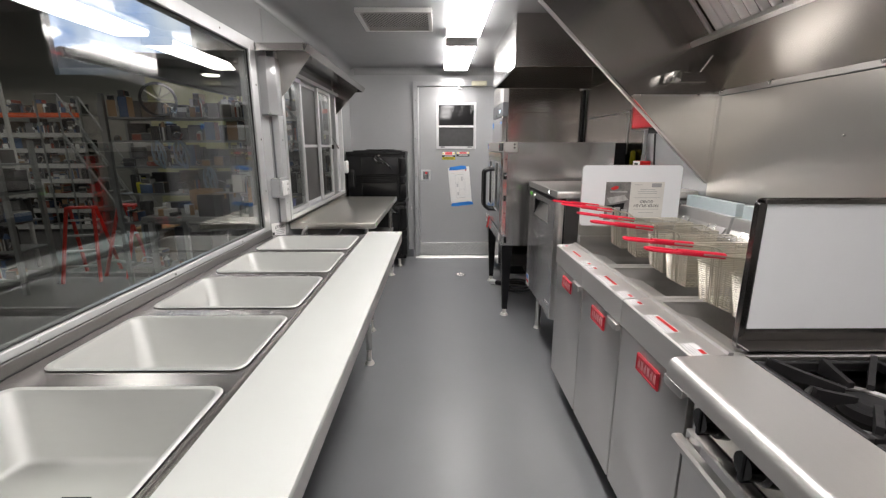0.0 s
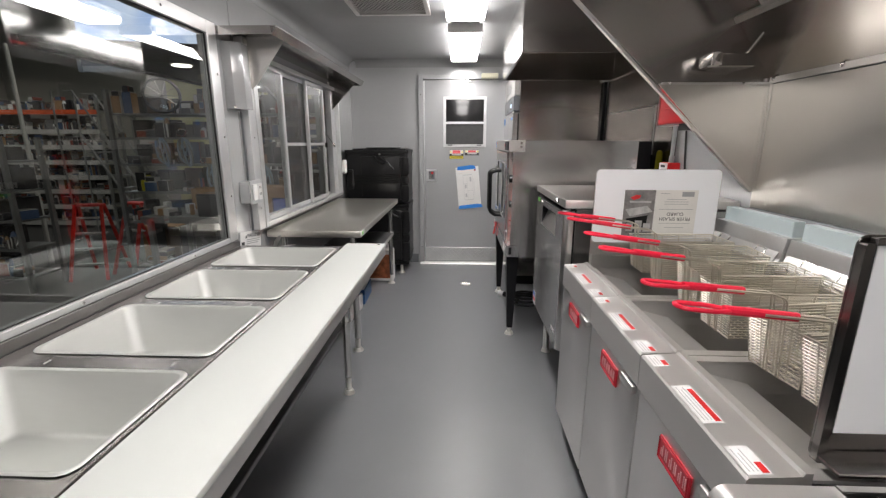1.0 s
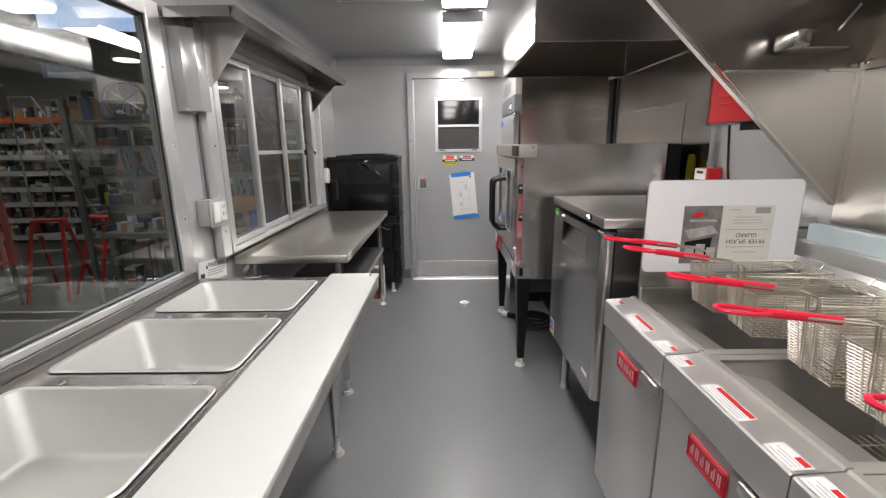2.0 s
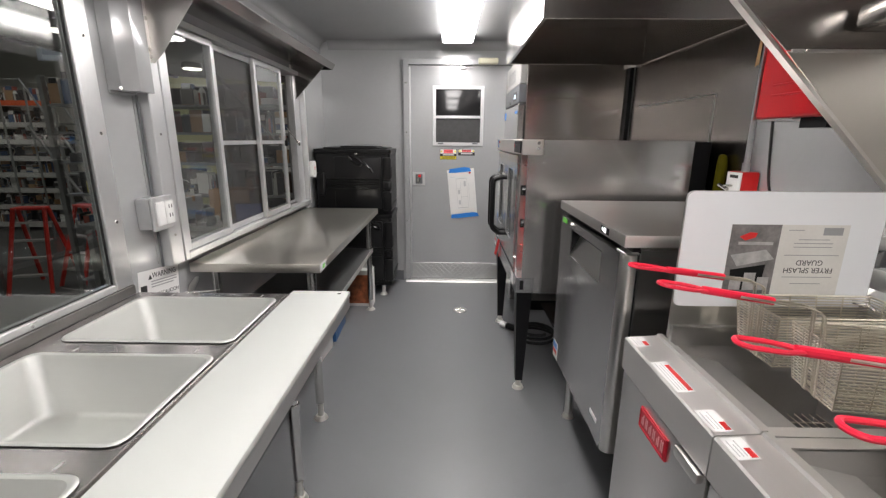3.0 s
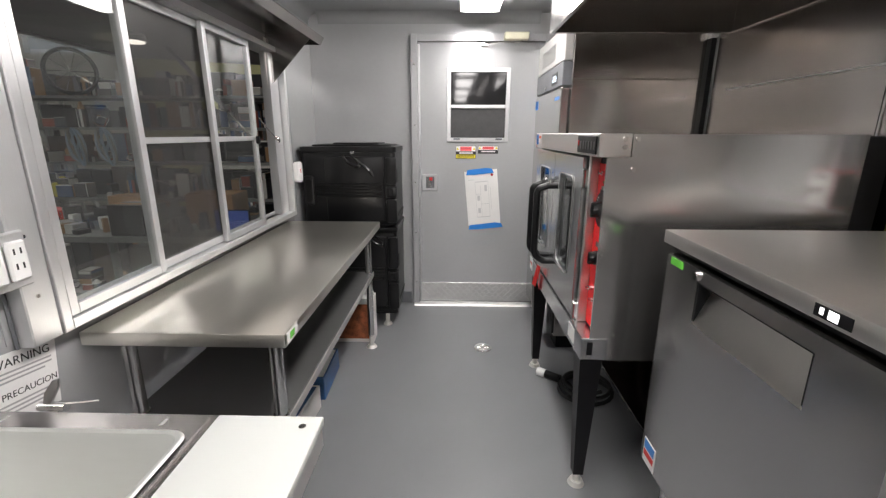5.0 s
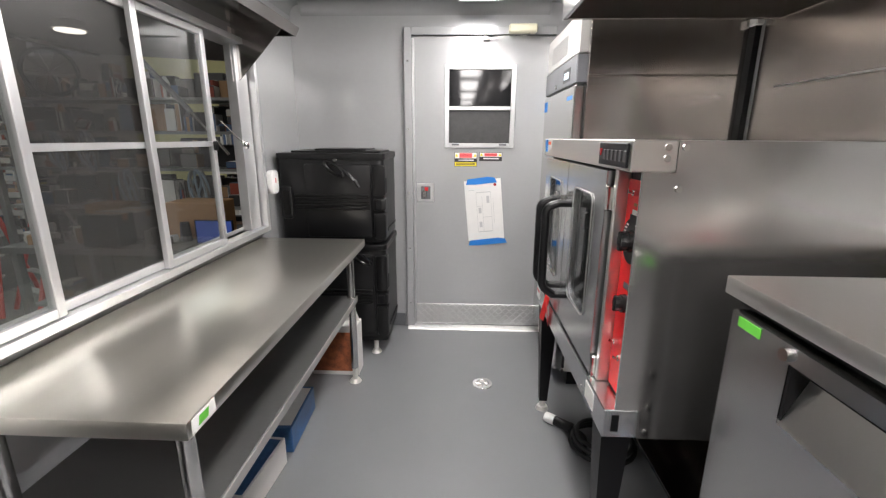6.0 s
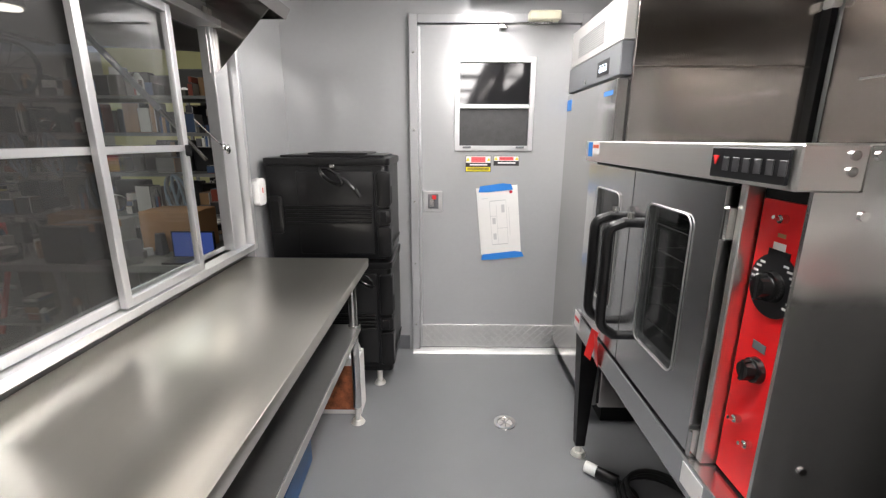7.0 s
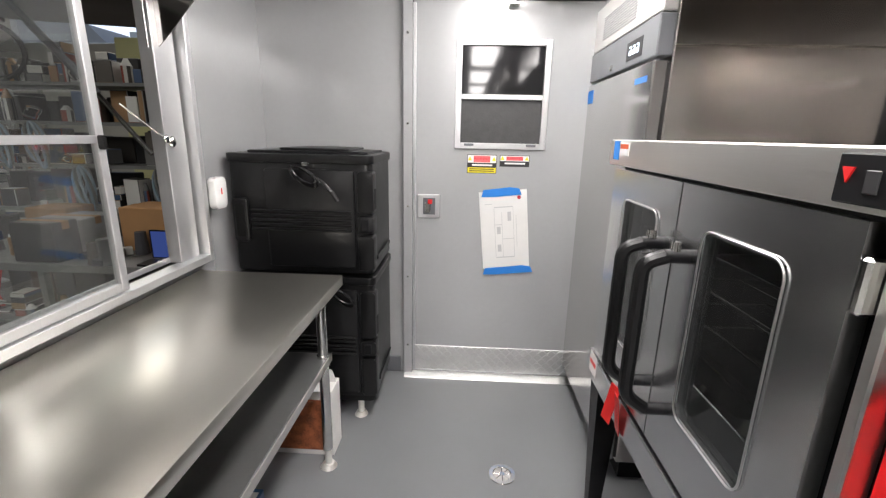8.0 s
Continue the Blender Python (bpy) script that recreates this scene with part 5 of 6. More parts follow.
    for m_ in range(14):
        x = x0 + 0.16 + m_ * 0.021
        bmr = rod((x, w0 + 0.015, FZ - 0.215), (x, w1 - 0.015, FZ - 0.215), 0.002, bmr, 5)
    for y in (w0 + 0.05, yc, w1 - 0.05):
        bmr = rod((x0 + 0.155, y, FZ - 0.218), (x1 - 0.012, y, FZ - 0.218), 0.003, bmr, 5)
    part("crumb_screen", bmr, WIRE, t)
    # back: sloped flue riser, hanger and cover
    part("flue_riser", slab([(1.185, FZ), (1.30, FZ), (1.35, 1.06), (1.238, 1.06), (1.226, 0.985), (1.205, 0.965)], "y", a + 0.006, b - 0.006, 0.003), STEEL_DARK, t)
    hb = part("hanger_plate", slab([(1.196, 0.955), (1.203, 0.955), (1.235, 1.005), (1.228, 1.008)], "y", a + 0.02, b - 0.02), STEEL_DARK, t)
    for m_ in range(4):
        y = a + 0.040 + m_ * (FW - 0.145) / 3
        part("hook", sweep(bend([(1.214, y, 0.972), (1.184, y, 0.966), (1.178, y + 0.005, 0.978), (1.178, y + 0.060, 0.978), (1.184, y + 0.065, 0.966), (1.214, y + 0.065, 0.972)], 0.010, 3), 0.0045, None, 6), CHROME, hb)
    part("flue_cap", box(1.262, 1.30, a + 0.02, b - 0.02, 1.055, 1.115, 0.002), FILM_BLUE, t, "pale film covered flue strip")


for k in range(3):
    fryer(FY[k], FY[k + 1], k)


def basket_proto():
    """Wire basket; its front bottom middle lies at the thing's own origin of x, y and rim height of z."""
    t = thing("fryer_basket", (0, 0, 0), "wire fryer basket with red grip hanging over fryer", "fryer basket", "fryer baskets")
    L, W, D = 0.340, 0.158, 0.128
    bm_ = bmesh.new()
    s = 0.014

    def ringpts(z):
        k = (z + D) / D
        ins = 0.014 * (1 - k)
        return [(ins, -W / 2 + ins, z), (L - ins * 0.5, -W / 2 + ins, z), (L - ins * 0.5, W / 2 - ins, z), (ins, W / 2 - ins, z)]
    nz_ = 19
    for i in range(nz_):
        z = -D + D * i / (nz_ - 1)
        sweep(ringpts(z), 0.0019, bm_, 5, True)
    lo, hi = ringpts(-D), ringpts(0)
    for e in range(4):
        (ax, ay, az), (bx_, by_, bz), (cx, cy, cz), (dx, dy, dz) = lo[e], lo[(e + 1) % 4], hi[e], hi[(e + 1) % 4]
        n_ = 5 if e in (0, 2) else 4
        for i in range(n_ + 1):
            u = i / n_
            sweep([(ax + (bx_ - ax) * u, ay + (by_ - ay) * u, az), (cx + (dx - cx) * u, cy + (dy - cy) * u, cz)], 0.0016, bm_, 4)
    for i in range(17):
        x = 0.014 + (L - 0.021) * i / 16
        sweep([(x, -W / 2 + 0.014, -D), (x, W / 2 - 0.014, -D)], 0.0016, bm_, 4)
    for i in range(9):
        y = -W / 2 + 0.014 + (W - 0.028) * i / 8
        sweep([(0.014, y, -D), (L - 0.007, y, -D)], 0.0016, bm_, 4)
    tagged(part("mesh", bm_, WIRE, t), kind="stuff")
    part("rim", sweep([(0, -W / 2, 0), (L, -W / 2, 0), (L, W / 2, 0), (0, W / 2, 0)], 0.003, None, 6, True), WIRE, t)
    bm_ = None
    for y in (-0.020, -0.012, 0.012, 0.020):
        bm_ = sweep(bend([(0.02, y, -D - 0.002), (0.008, y, -D), (-0.004, y, 0.056), (-0.035, y * 0.7, 0.066)], 0.012, 3), 0.002, bm_, 6)
    part("strap", bm_, WIRE, t)
    bm_ = sweep([(-0.03, -0.010, 0.065), (-0.16, -0.007, 0.080)], 0.003, None, 6)
    bm_ = sweep([(-0.03, 0.010, 0.065), (-0.16, 0.007, 0.080)], 0.003, bm_, 6)
    part("shank", bm_, WIRE, t)
    h = sweep([(-0.094, 0, 0.072), (-0.112, 0, 0.0745), (-0.225, 0, 0.088), (-0.232, 0, 0.0888)], 0.0085, None, 10)
    loop = bend([(-0.222, -0.004, 0.0875), (-0.255, -0.017, 0.0915), (-0.312, -0.017, 0.0985), (-0.322, 0.0, 0.0995), (-0.312, 0.017, 0.0985), (-0.255, 0.017, 0.0915), (-0.222, 0.004, 0.0875)], 0.012, 4)
    h = sweep(loop, 0.0043, h, 8)
    part("grip", h, RED_GRIP, t, "red rubber coated grip")
    part("rear_hook", sweep(bend([(L, -0.03, 0), (L + 0.012, -0.03, 0.018), (L + 0.012, 0.03, 0.018), (L, 0.03, 0)], 0.008, 3), 0.003, None, 6), CHROME, t)
    return t


first = basket_proto()
spots = [(0.845, 2.098, -1.0), (0.848, 1.925, -8.0), (0.838, 1.672, -4.0), (0.824, 1.492, 0.0), (0.815, 1.242, 9.0), (0.822, 1.092, 5.0)]
for i, (x, y, r) in enumerate(spots):
    m = pose(x, y, 1.000, 0, 0, r)
    if i == 0:
        first.matrix_basis = m
    else:
        copy_thing(first, m)

# ---- splash guards ----
g1 = thing("splash_guard", (0.95, 2.20, 0.845), "steel fryer splash guard with white film and label", "splash guard")
part("plate", slab(rounded(0.695, 1.215, 0.85, 1.268, 0.02), "y", 2.2095, 2.213), STEEL_DARK, g1)
part("film", slab(rounded(0.698, 1.212, 0.955, 1.2665, 0.02), "y", 2.208, 2.2093), FILM, g1)
part("lip", box(0.70, 1.21, 2.195, 2.2095, 0.842, 0.90, 0.002), STEEL_DARK, g1)
lb = part("label", box(0.822, 1.126, 2.207, 2.208, 0.985, 1.182), CREAM, g1)
pic = part("picture", box(0.822, 0.950, 2.2062, 2.207, 0.985, 1.182), PICTURE, lb)
part("picture_detail", slab([(0.83, 1.10), (0.92, 1.115), (0.945, 1.09), (0.85, 1.07)], "y", 2.2054, 2.2062), PICTURE_PALE, pic)
part("picture_detail", slab([(0.835, 1.06), (0.925, 1.075), (0.92, 1.01), (0.84, 1.00)], "y", 2.2054, 2.2062), DARK, pic)
part("picture_detail", box(0.845, 0.935, 2.2054, 2.2062, 1.128, 1.136), PICTURE_PALE, pic)
for k in range(3):
    part("picture_detail", box(0.838 + 0.036 * k, 0.868 + 0.036 * k, 2.2048, 2.2054, 1.004, 1.040 + 0.012 * (k == 1)), PICTURE_PALE, pic)
part("logo", slab([(0.845, 1.150), (0.87, 1.162), (0.89, 1.16), (0.885, 1.148), (0.86, 1.14)], "y", 2.2046, 2.2054), RED_TAG, pic)
for tx, zz, sz_ in (("FRYER SPLASH", 1.060, 0.0205), ("GUARD", 1.081, 0.0205)):
    part("words", letters(tx, sz_, facing("y-", (1.040, 2.2068, zz)) @ Matrix.Rotation(math.pi, 4, "Z"), 0.0002), INK, lb)
for z, x0, x1 in ((1.100, 0.97, 1.112), (1.122, 0.99, 1.09), (1.132, 0.99, 1.09), (1.142, 1.0, 1.08), (1.167, 0.97, 1.01), (1.040, 0.975, 1.105), (1.022, 1.0, 1.08)):
    part("line", box(x0, x1, 2.2064, 2.207, z, z + 0.0018), INK_GREY, lb)
part("barcode", box(1.06, 1.11, 2.2064, 2.207, 1.155, 1.175), INK_GREY, lb)
g2 = thing("splash_guard", (1.0, 1.0, 0.845), "steel splash guard with white film beside range, toned for dark reflections", "splash guard")
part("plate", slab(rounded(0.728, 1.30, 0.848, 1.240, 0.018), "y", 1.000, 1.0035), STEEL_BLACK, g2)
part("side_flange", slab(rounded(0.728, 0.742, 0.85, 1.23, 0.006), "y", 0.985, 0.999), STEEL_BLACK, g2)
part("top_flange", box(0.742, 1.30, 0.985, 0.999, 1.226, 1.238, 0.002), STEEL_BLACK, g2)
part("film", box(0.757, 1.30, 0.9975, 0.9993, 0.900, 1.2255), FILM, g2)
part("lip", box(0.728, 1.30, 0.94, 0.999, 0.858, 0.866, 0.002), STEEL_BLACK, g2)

# ---- range ----
RG = thing("gas_range", (0.9, 0.45, 0), "stainless gas range with black cast iron grates", "range")
ry0, ry1 = 0.00, 0.915
part("side_panel", box(0.60, 1.36, ry1 - 0.012, ry1, 0.10, 0.83), STEEL_V, RG)
part("side_panel", box(0.60, 1.36, ry0, ry0 + 0.012, 0.10, 0.83), STEEL_V, RG)
part("front_rail", slab([(0.515, 0.815)] + [(0.54 - 0.025 * math.cos(radians(a)), 0.840 + 0.025 * math.sin(radians(a))) for a in range(0, 91, 15)] + [(0.700, 0.866), (0.700, 0.845), (0.535, 0.838), (0.530, 0.815)], "y", ry0, ry1), RAIL, RG)
cp2 = part("control_panel", box(0.588, 0.60, ry0 + 0.012, ry1 - 0.012, 0.705, 0.835), STEEL, RG)
for y in (0.80, 0.66, 0.52, 0.36, 0.22, 0.10):
    knob(0.588, y, 0.768, 0.042, 0.052, cp2)
od = part("oven_door", box(0.562, 0.60, ry0 + 0.03, ry1 - 0.03, 0.20, 0.690, 0.004), STEEL_V, RG)
part("handle", box(0.515, 0.545, ry0 + 0.05, ry1 - 0.045, 0.665, 0.690, 0.006), STEEL, od)
for y in (0.16, 0.82):
    part("handle_post", box(0.545, 0.562, y, y + 0.03, 0.668, 0.688), CHROME, od)
part("base", box(0.62, 1.36, ry0 + 0.02, ry1 - 0.02, 0.0, 0.19), BLACK_PAINT, RG)
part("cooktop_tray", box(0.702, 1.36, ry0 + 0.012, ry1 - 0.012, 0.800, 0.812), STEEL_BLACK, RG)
part("back_riser", box(1.362, 1.40, ry0, ry1, 0.10, 1.10), STEEL_V, RG)
part("tray_rim", box(0.702, 1.36, ry1 - 0.012, ry1, 0.812, 0.868), STEEL, RG)


def grate(x0, x1, y0, y1):
    g = part("grate", ring_frame(x0 + 0.016, x1 - 0.016, y0 + 0.016, y1 - 0.016, 0.014, "z", 0.838, 0.862), IRON, RG, "black cast iron burner grate")
    cx, cy = (x0 + x1) / 2, (y0 + y1) / 2
    for k in range(8):
        a = radians(45 * k)
        r1 = min(abs(0.5 * (x1 - x0) / max(abs(math.cos(a)), 1e-3)), abs(0.5 * (y1 - y0) / max(abs(math.sin(a)), 1e-3))) - 0.02
        p, q = Vector((cx + 0.045 * math.cos(a), cy + 0.045 * math.sin(a), 0)), Vector((cx + r1 * math.cos(a), cy + r1 * math.sin(a), 0))
        s = Vector((-math.sin(a), math.cos(a), 0)) * 0.006
        b_ = bmesh.new()
        vs = [b_.verts.new(v) for v in ((p.x, p.y, 0.846), (p.x, p.y, 0.858), ((p * 0.55 + q * 0.45).x, (p * 0.55 + q * 0.45).y, 0.866), (q.x, q.y, 0.878), (q.x, q.y, 0.838))]
        f = b_.faces.new(vs)
        e = bmesh.ops.extrude_face_region(b_, geom=[f])
        bmesh.ops.translate(b_, verts=[v for v in e["geom"] if isinstance(v, bmesh.types.BMVert)], vec=s * 2)
        part("fin", b_, IRON, g)
    bn = part("burner", rod((cx, cy, 0.812), (cx, cy, 0.832), 0.055, None, 24), IRON, RG)
    part("burner_cap", rod((cx, cy, 0.832), (cx, cy, 0.842), 0.035, None, 24, 0.030), IRON, bn)
    part("drip_ring", sweep([(cx + 0.105 * math.cos(2 * math.pi * i / 28), cy + 0.105 * math.sin(2 * math.pi * i / 28), 0.817) for i in range(28)], 0.006, None, 6, True), STEEL_DARK, bn)


for x0, x1 in ((0.71, 1.02), (1.03, 1.34)):
    for y0, y1 in ((0.61, 0.90), (0.31, 0.60), (0.01, 0.30)):
        grate(x0, x1, y0, y1)

# ---- hood over the fryers and range ----
H1 = thing("exhaust_hood", (1.0, 1.2, 1.6), "stainless exhaust hood with baffle filters over fryers", "exhaust hood")
hy0, hy1 = -0.6, 2.32
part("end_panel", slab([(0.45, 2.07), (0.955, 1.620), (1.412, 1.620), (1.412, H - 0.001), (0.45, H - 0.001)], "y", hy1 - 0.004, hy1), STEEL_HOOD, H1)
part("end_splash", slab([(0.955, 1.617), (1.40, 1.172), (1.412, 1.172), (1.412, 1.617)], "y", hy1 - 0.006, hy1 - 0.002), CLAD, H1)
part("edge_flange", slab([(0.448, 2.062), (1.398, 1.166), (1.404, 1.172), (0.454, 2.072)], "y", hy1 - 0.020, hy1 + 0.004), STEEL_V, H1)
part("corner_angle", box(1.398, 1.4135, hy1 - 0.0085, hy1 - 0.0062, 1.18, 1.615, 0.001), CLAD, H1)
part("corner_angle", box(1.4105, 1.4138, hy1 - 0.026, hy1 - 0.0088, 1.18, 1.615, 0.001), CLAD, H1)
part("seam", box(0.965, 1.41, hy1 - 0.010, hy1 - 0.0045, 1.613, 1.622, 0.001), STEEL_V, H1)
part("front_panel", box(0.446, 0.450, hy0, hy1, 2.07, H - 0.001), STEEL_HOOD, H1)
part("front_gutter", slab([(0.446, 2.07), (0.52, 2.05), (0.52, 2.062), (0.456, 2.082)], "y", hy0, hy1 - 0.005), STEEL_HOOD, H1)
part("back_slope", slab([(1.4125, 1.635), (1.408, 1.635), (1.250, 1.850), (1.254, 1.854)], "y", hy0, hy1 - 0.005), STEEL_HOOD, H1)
part("wall_flange", box(1.404, 1.4135, hy0, hy1 - 0.01, 1.615, 1.640, 0.002), STEEL_V, H1)
for c, r in (((1.402, 2.28, 1.632), 0.009), ((1.402, 1.95, 1.632), 0.009), ((1.402, 1.45, 1.632), 0.009), ((1.402, 0.95, 1.632), 0.009), ((1.0, hy1 - 0.012, 1.618), 0.006), ((1.30, hy1 - 0.012, 1.618), 0.006), ((1.411, 1.55, 1.40), 0.006)):
    part("bolt", ball(c, r), CHROME, H1)
# filters
p0, p1 = Vector((1.246, 0, 1.865)), Vector((0.97, 0, 2.20))
d = (p1 - p0)
for j in range(5):
    y1_ = 2.15 - j * 0.505
    y0_ = y1_ - 0.495
    f = part("filter", slab([(p0.x, p0.z), (p1.x, p1.z), (p1.x - 0.01, p1.z - 0.008), (p0.x - 0.01, p0.z - 0.008)], "y", y0_, y0_ + 0.016), FILTER, H1, "bright steel baffle filter")
    part("filter_side", slab([(p0.x, p0.z), (p1.x, p1.z), (p1.x - 0.01, p1.z - 0.008), (p0.x - 0.01, p0.z - 0.008)], "y", y1_ - 0.016, y1_), FILTER, f)
    part("filter_end", box(p0.x - 0.022, p0.x + 0.004, y0_, y1_, p0.z - 0.008, p0.z + 0.012, 0.002), FILTER, f)
    # near-black sheet stands in for the unlit space behind the baffles
    part("filter_shade_sheet", slab([(p0.x + 0.03, p0.z + 0.02), (p1.x + 0.03, p1.z + 0.02), (p1.x + 0.034, p1.z + 0.024), (p0.x + 0.034, p0.z + 0.024)], "y", y0_, y1_), DARK, f)
    for k in range(8):
        yy = y0_ + 0.022 + k * 0.0575
        b = bmesh.new()
        nrm = Vector((-d.z, 0, d.x)).normalized()
        if nrm.z > 0:
            nrm = -nrm
        prof = [(0.0, -0.012), (0.012, 0.004), (0.022, 0.008), (0.032, 0.004), (0.044, -0.012)]
        ra = [b.verts.new(p0 + Vector((0, yy + u, 0)) + nrm * w) for u, w in prof]
        rb = [b.verts.new(p1 + Vector((0, yy + u, 0)) + nrm * w) for u, w in prof]
        for i in range(len(prof) - 1):
            b.faces.new((ra[i], ra[i + 1], rb[i + 1], rb[i]))
        part("baffle", b, FILTER, f, smooth=60)
part("filter_shelf", slab([(1.254, 1.854), (1.240, 1.845), (1.225, 1.865), (1.235, 1.875)], "y", hy0, hy1 - 0.005), STEEL_V, H1)
part("filter_blank", slab([(p0.x, p0.z), (p1.x, p1.z), (p1.x + 0.004, p1.z + 0.004), (p0.x + 0.004, p0.z + 0.004)], "y", 2.152, hy1 - 0.005), STEEL_HOOD, H1)
nz = thing("suppression_box", (1.15, 2.26, 1.69), "small steel detector bracket inside exhaust hood", "bracket")
part("bracket", box(1.13, 1.27, 2.20, 2.315, 1.665, 1.715, 0.004), STEEL_HOOD, nz)
part("cap", box(1.10, 1.145, 2.195, 2.30, 1.668, 1.722, 0.010, None, 2), CHROME, nz)
part("pipe", sweep(bend([(1.26, 2.26, 1.715), (1.28, 2.25, 1.75), (1.31, 2.20, 1.83)], 0.02), 0.008, None, 8), STEEL_HOOD, nz)

# ---- hood over the oven ----
H2 = thing("condensate_hood", (0.95, 3.73, 1.9), "stainless box hood above convection oven", "exhaust hood")
ax0, ay0, ay1, az0 = 0.480, 3.135, 4.335, 1.895
part("front_panel", box(ax0, ax0 + 0.004, ay0, ay1, az0, H - 0.001), STEEL_GLOSS, H2)
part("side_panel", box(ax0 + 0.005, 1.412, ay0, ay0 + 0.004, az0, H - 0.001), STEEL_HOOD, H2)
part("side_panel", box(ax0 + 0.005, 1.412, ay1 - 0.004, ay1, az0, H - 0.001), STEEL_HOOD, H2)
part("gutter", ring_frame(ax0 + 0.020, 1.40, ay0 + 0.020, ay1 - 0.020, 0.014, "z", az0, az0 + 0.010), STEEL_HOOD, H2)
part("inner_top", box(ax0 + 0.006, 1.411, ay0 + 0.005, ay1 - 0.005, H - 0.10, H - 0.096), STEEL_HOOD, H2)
part("name_mark", box(ax0 - 0.0008, ax0, ay0 + 0.02, ay0 + 0.12, 1.98, 1.995), RED_TAG, H2)

# ---- manual pull station and red cabinet ----
rc = thing("suppression_cabinet", (1.33, 2.63, 1.47), "red metal fire suppression cabinet on wall", "cabinet")
part("body", box(1.090, 1.415, 2.340, 2.600, 1.460, 1.86, 0.012, None, 3), RED_CAB, rc)
for z in (1.545, 1.575):
    part("emboss", box(1.086, 1.0905, 2.40, 2.535, z - 0.02, z - 0.013, 0.002), RED_CAB, rc)
part("tag", slab([(3.045, 1.70), (3.068, 1.695), (3.056, 1.83), (3.044, 1.83)], "x", 1.366, 1.368), CARD, rc)
# two added covers, so that no red shows in the oven side
part("added_end_cover", box(1.088, 1.415, 2.601, 2.606, 1.458, 1.862), STEEL_DARK, rc, "added steel cover keeping red end out of reflections")
part("added_bottom_cover", box(1.096, 1.415, 2.441, 2.598, 1.4555, 1.4597), STEEL_DARK, rc, "added steel cover keeping red bottom out of reflections")
part("lower_box", box(1.12, 1.415, 2.345, 2.44, 1.43, 1.4595), BLACK_PAINT, rc)
cd = thing("conduit", (1.38, 3.04, 1.25), "galvanised conduit down to red pull box", "conduit")
part("tube", rod((1.385, 3.040, 1.262), (1.385, 3.04, 1.90), 0.0115, None, 14), GALV, cd)
part("coupling", rod((1.385, 3.040, 1.262), (1.385, 3.04, 1.30), 0.0155, None, 14), GALV, cd)
rb = thing("pull_station", (1.36, 3.06, 1.15), "red and white manual pull box with steel knob", "pull station")
part("box", box(1.342, 1.415, 2.985, 3.085, 1.13, 1.262, 0.004), RED, rb)
part("face", box(1.335, 1.3418, 2.987, 3.083, 1.132, 1.260, 0.002), LABEL, rb)
# added cover on the unseen end, keeps its red out of reflections
part("added_end_cover", box(1.345, 1.413, 3.0855, 3.089, 1.135, 1.257), STEEL_DARK, rb)
part("mark", box(1.3338, 1.335, 3.005, 3.06, 1.235, 1.248), INK, rb)
part("knob", rod((1.335, 3.035, 1.20), (1.30, 3.045, 1.20), 0.006, rod((1.305, 3.02, 1.185), (1.305, 3.08, 1.20), 0.009, None, 10), 10), CHROME, rb)
solo("black_hose", sweep(bend([(1.413, 2.968, 1.475), (1.413, 2.965, 1.44), (1.413, 2.95, 1.34), (1.413, 2.93, 1.22), (1.413, 2.88, 1.14)], 0.08), 0.005, None, 8), RUBBER, "black hose running down grey wall", "hose")

solo("gas_hose", sweep(bend([(1.395, 3.30, 0.70), (1.385, 3.235, 1.05), (1.385, 3.20, 1.27), (1.39, 3.225, 1.33), (1.40, 3.25, 1.25), (1.40, 3.25, 0.75)], 0.06), 0.018, None, 10), HOSE_YELLOW, "yellow coated gas hose behind oven", "hose")
struct("trim", box(1.4135, 1.4145, 3.404, 3.410, 1.39, 1.60), DARK, "thin dark seam in wall cladding")

# ---- the hall outside ----
G = -0.95
struct("ground", box(-30, 4.5, -9, 40, G - 0.1, G), CONCRETE, "dull concrete floor of hall")
struct("backdrop_wall", holed(-22, 4.5, G, 7, [(-13.2, -8.4, 3.75, 6.6)], "y", 16.0, 16.2), HALL_WALL, "dull grey hall wall with high opening")
struct("backdrop_wall", box(-10.1, 4.4, 15.90, 15.98, G, 3.9), HALL_YELLOW, "pale yellow lower hall wall")
struct("backdrop_wall", box(-16.2, -16.0, -9, 16, G, 7), HALL_WALL, "dull grey hall wall")
struct("backdrop_wall", box(-22, 4.5, -9.2, -9, G, 7), HALL_WALL)
struct("backdrop_wall", box(4.5, 4.7, -9, 24, G, 7), HALL_WALL)
struct("backdrop_ceiling", box(-22, 4.7, -9.2, 16.2, 7, 7.2), HALL_CEIL, "dark hall ceiling")
struct("backdrop", box(-45, 5, 38, 38.1, -1, 26), SKY, "bright sky with soft cloud")
hs = thing("far_roof", (-20, 27, G), "grey neighbouring building roofline under sky", "building")
part("wall", box(-30, -12, 26, 30, G, 5.6), HALL_WALL, hs)
part("wall", box(-14.5, -9, 27, 30, G, 6.1), WHITE_METAL, hs)
part("roof", slab([(-24, 5.6), (-18.5, 5.6), (-19.4, 6.5), (-23, 6.9)], "y", 26.2, 29), HALL_CEIL, hs)
part("roof_unit", box(-17.4, -16.2, 26.4, 28, 5.6, 6.2), RACK, hs)
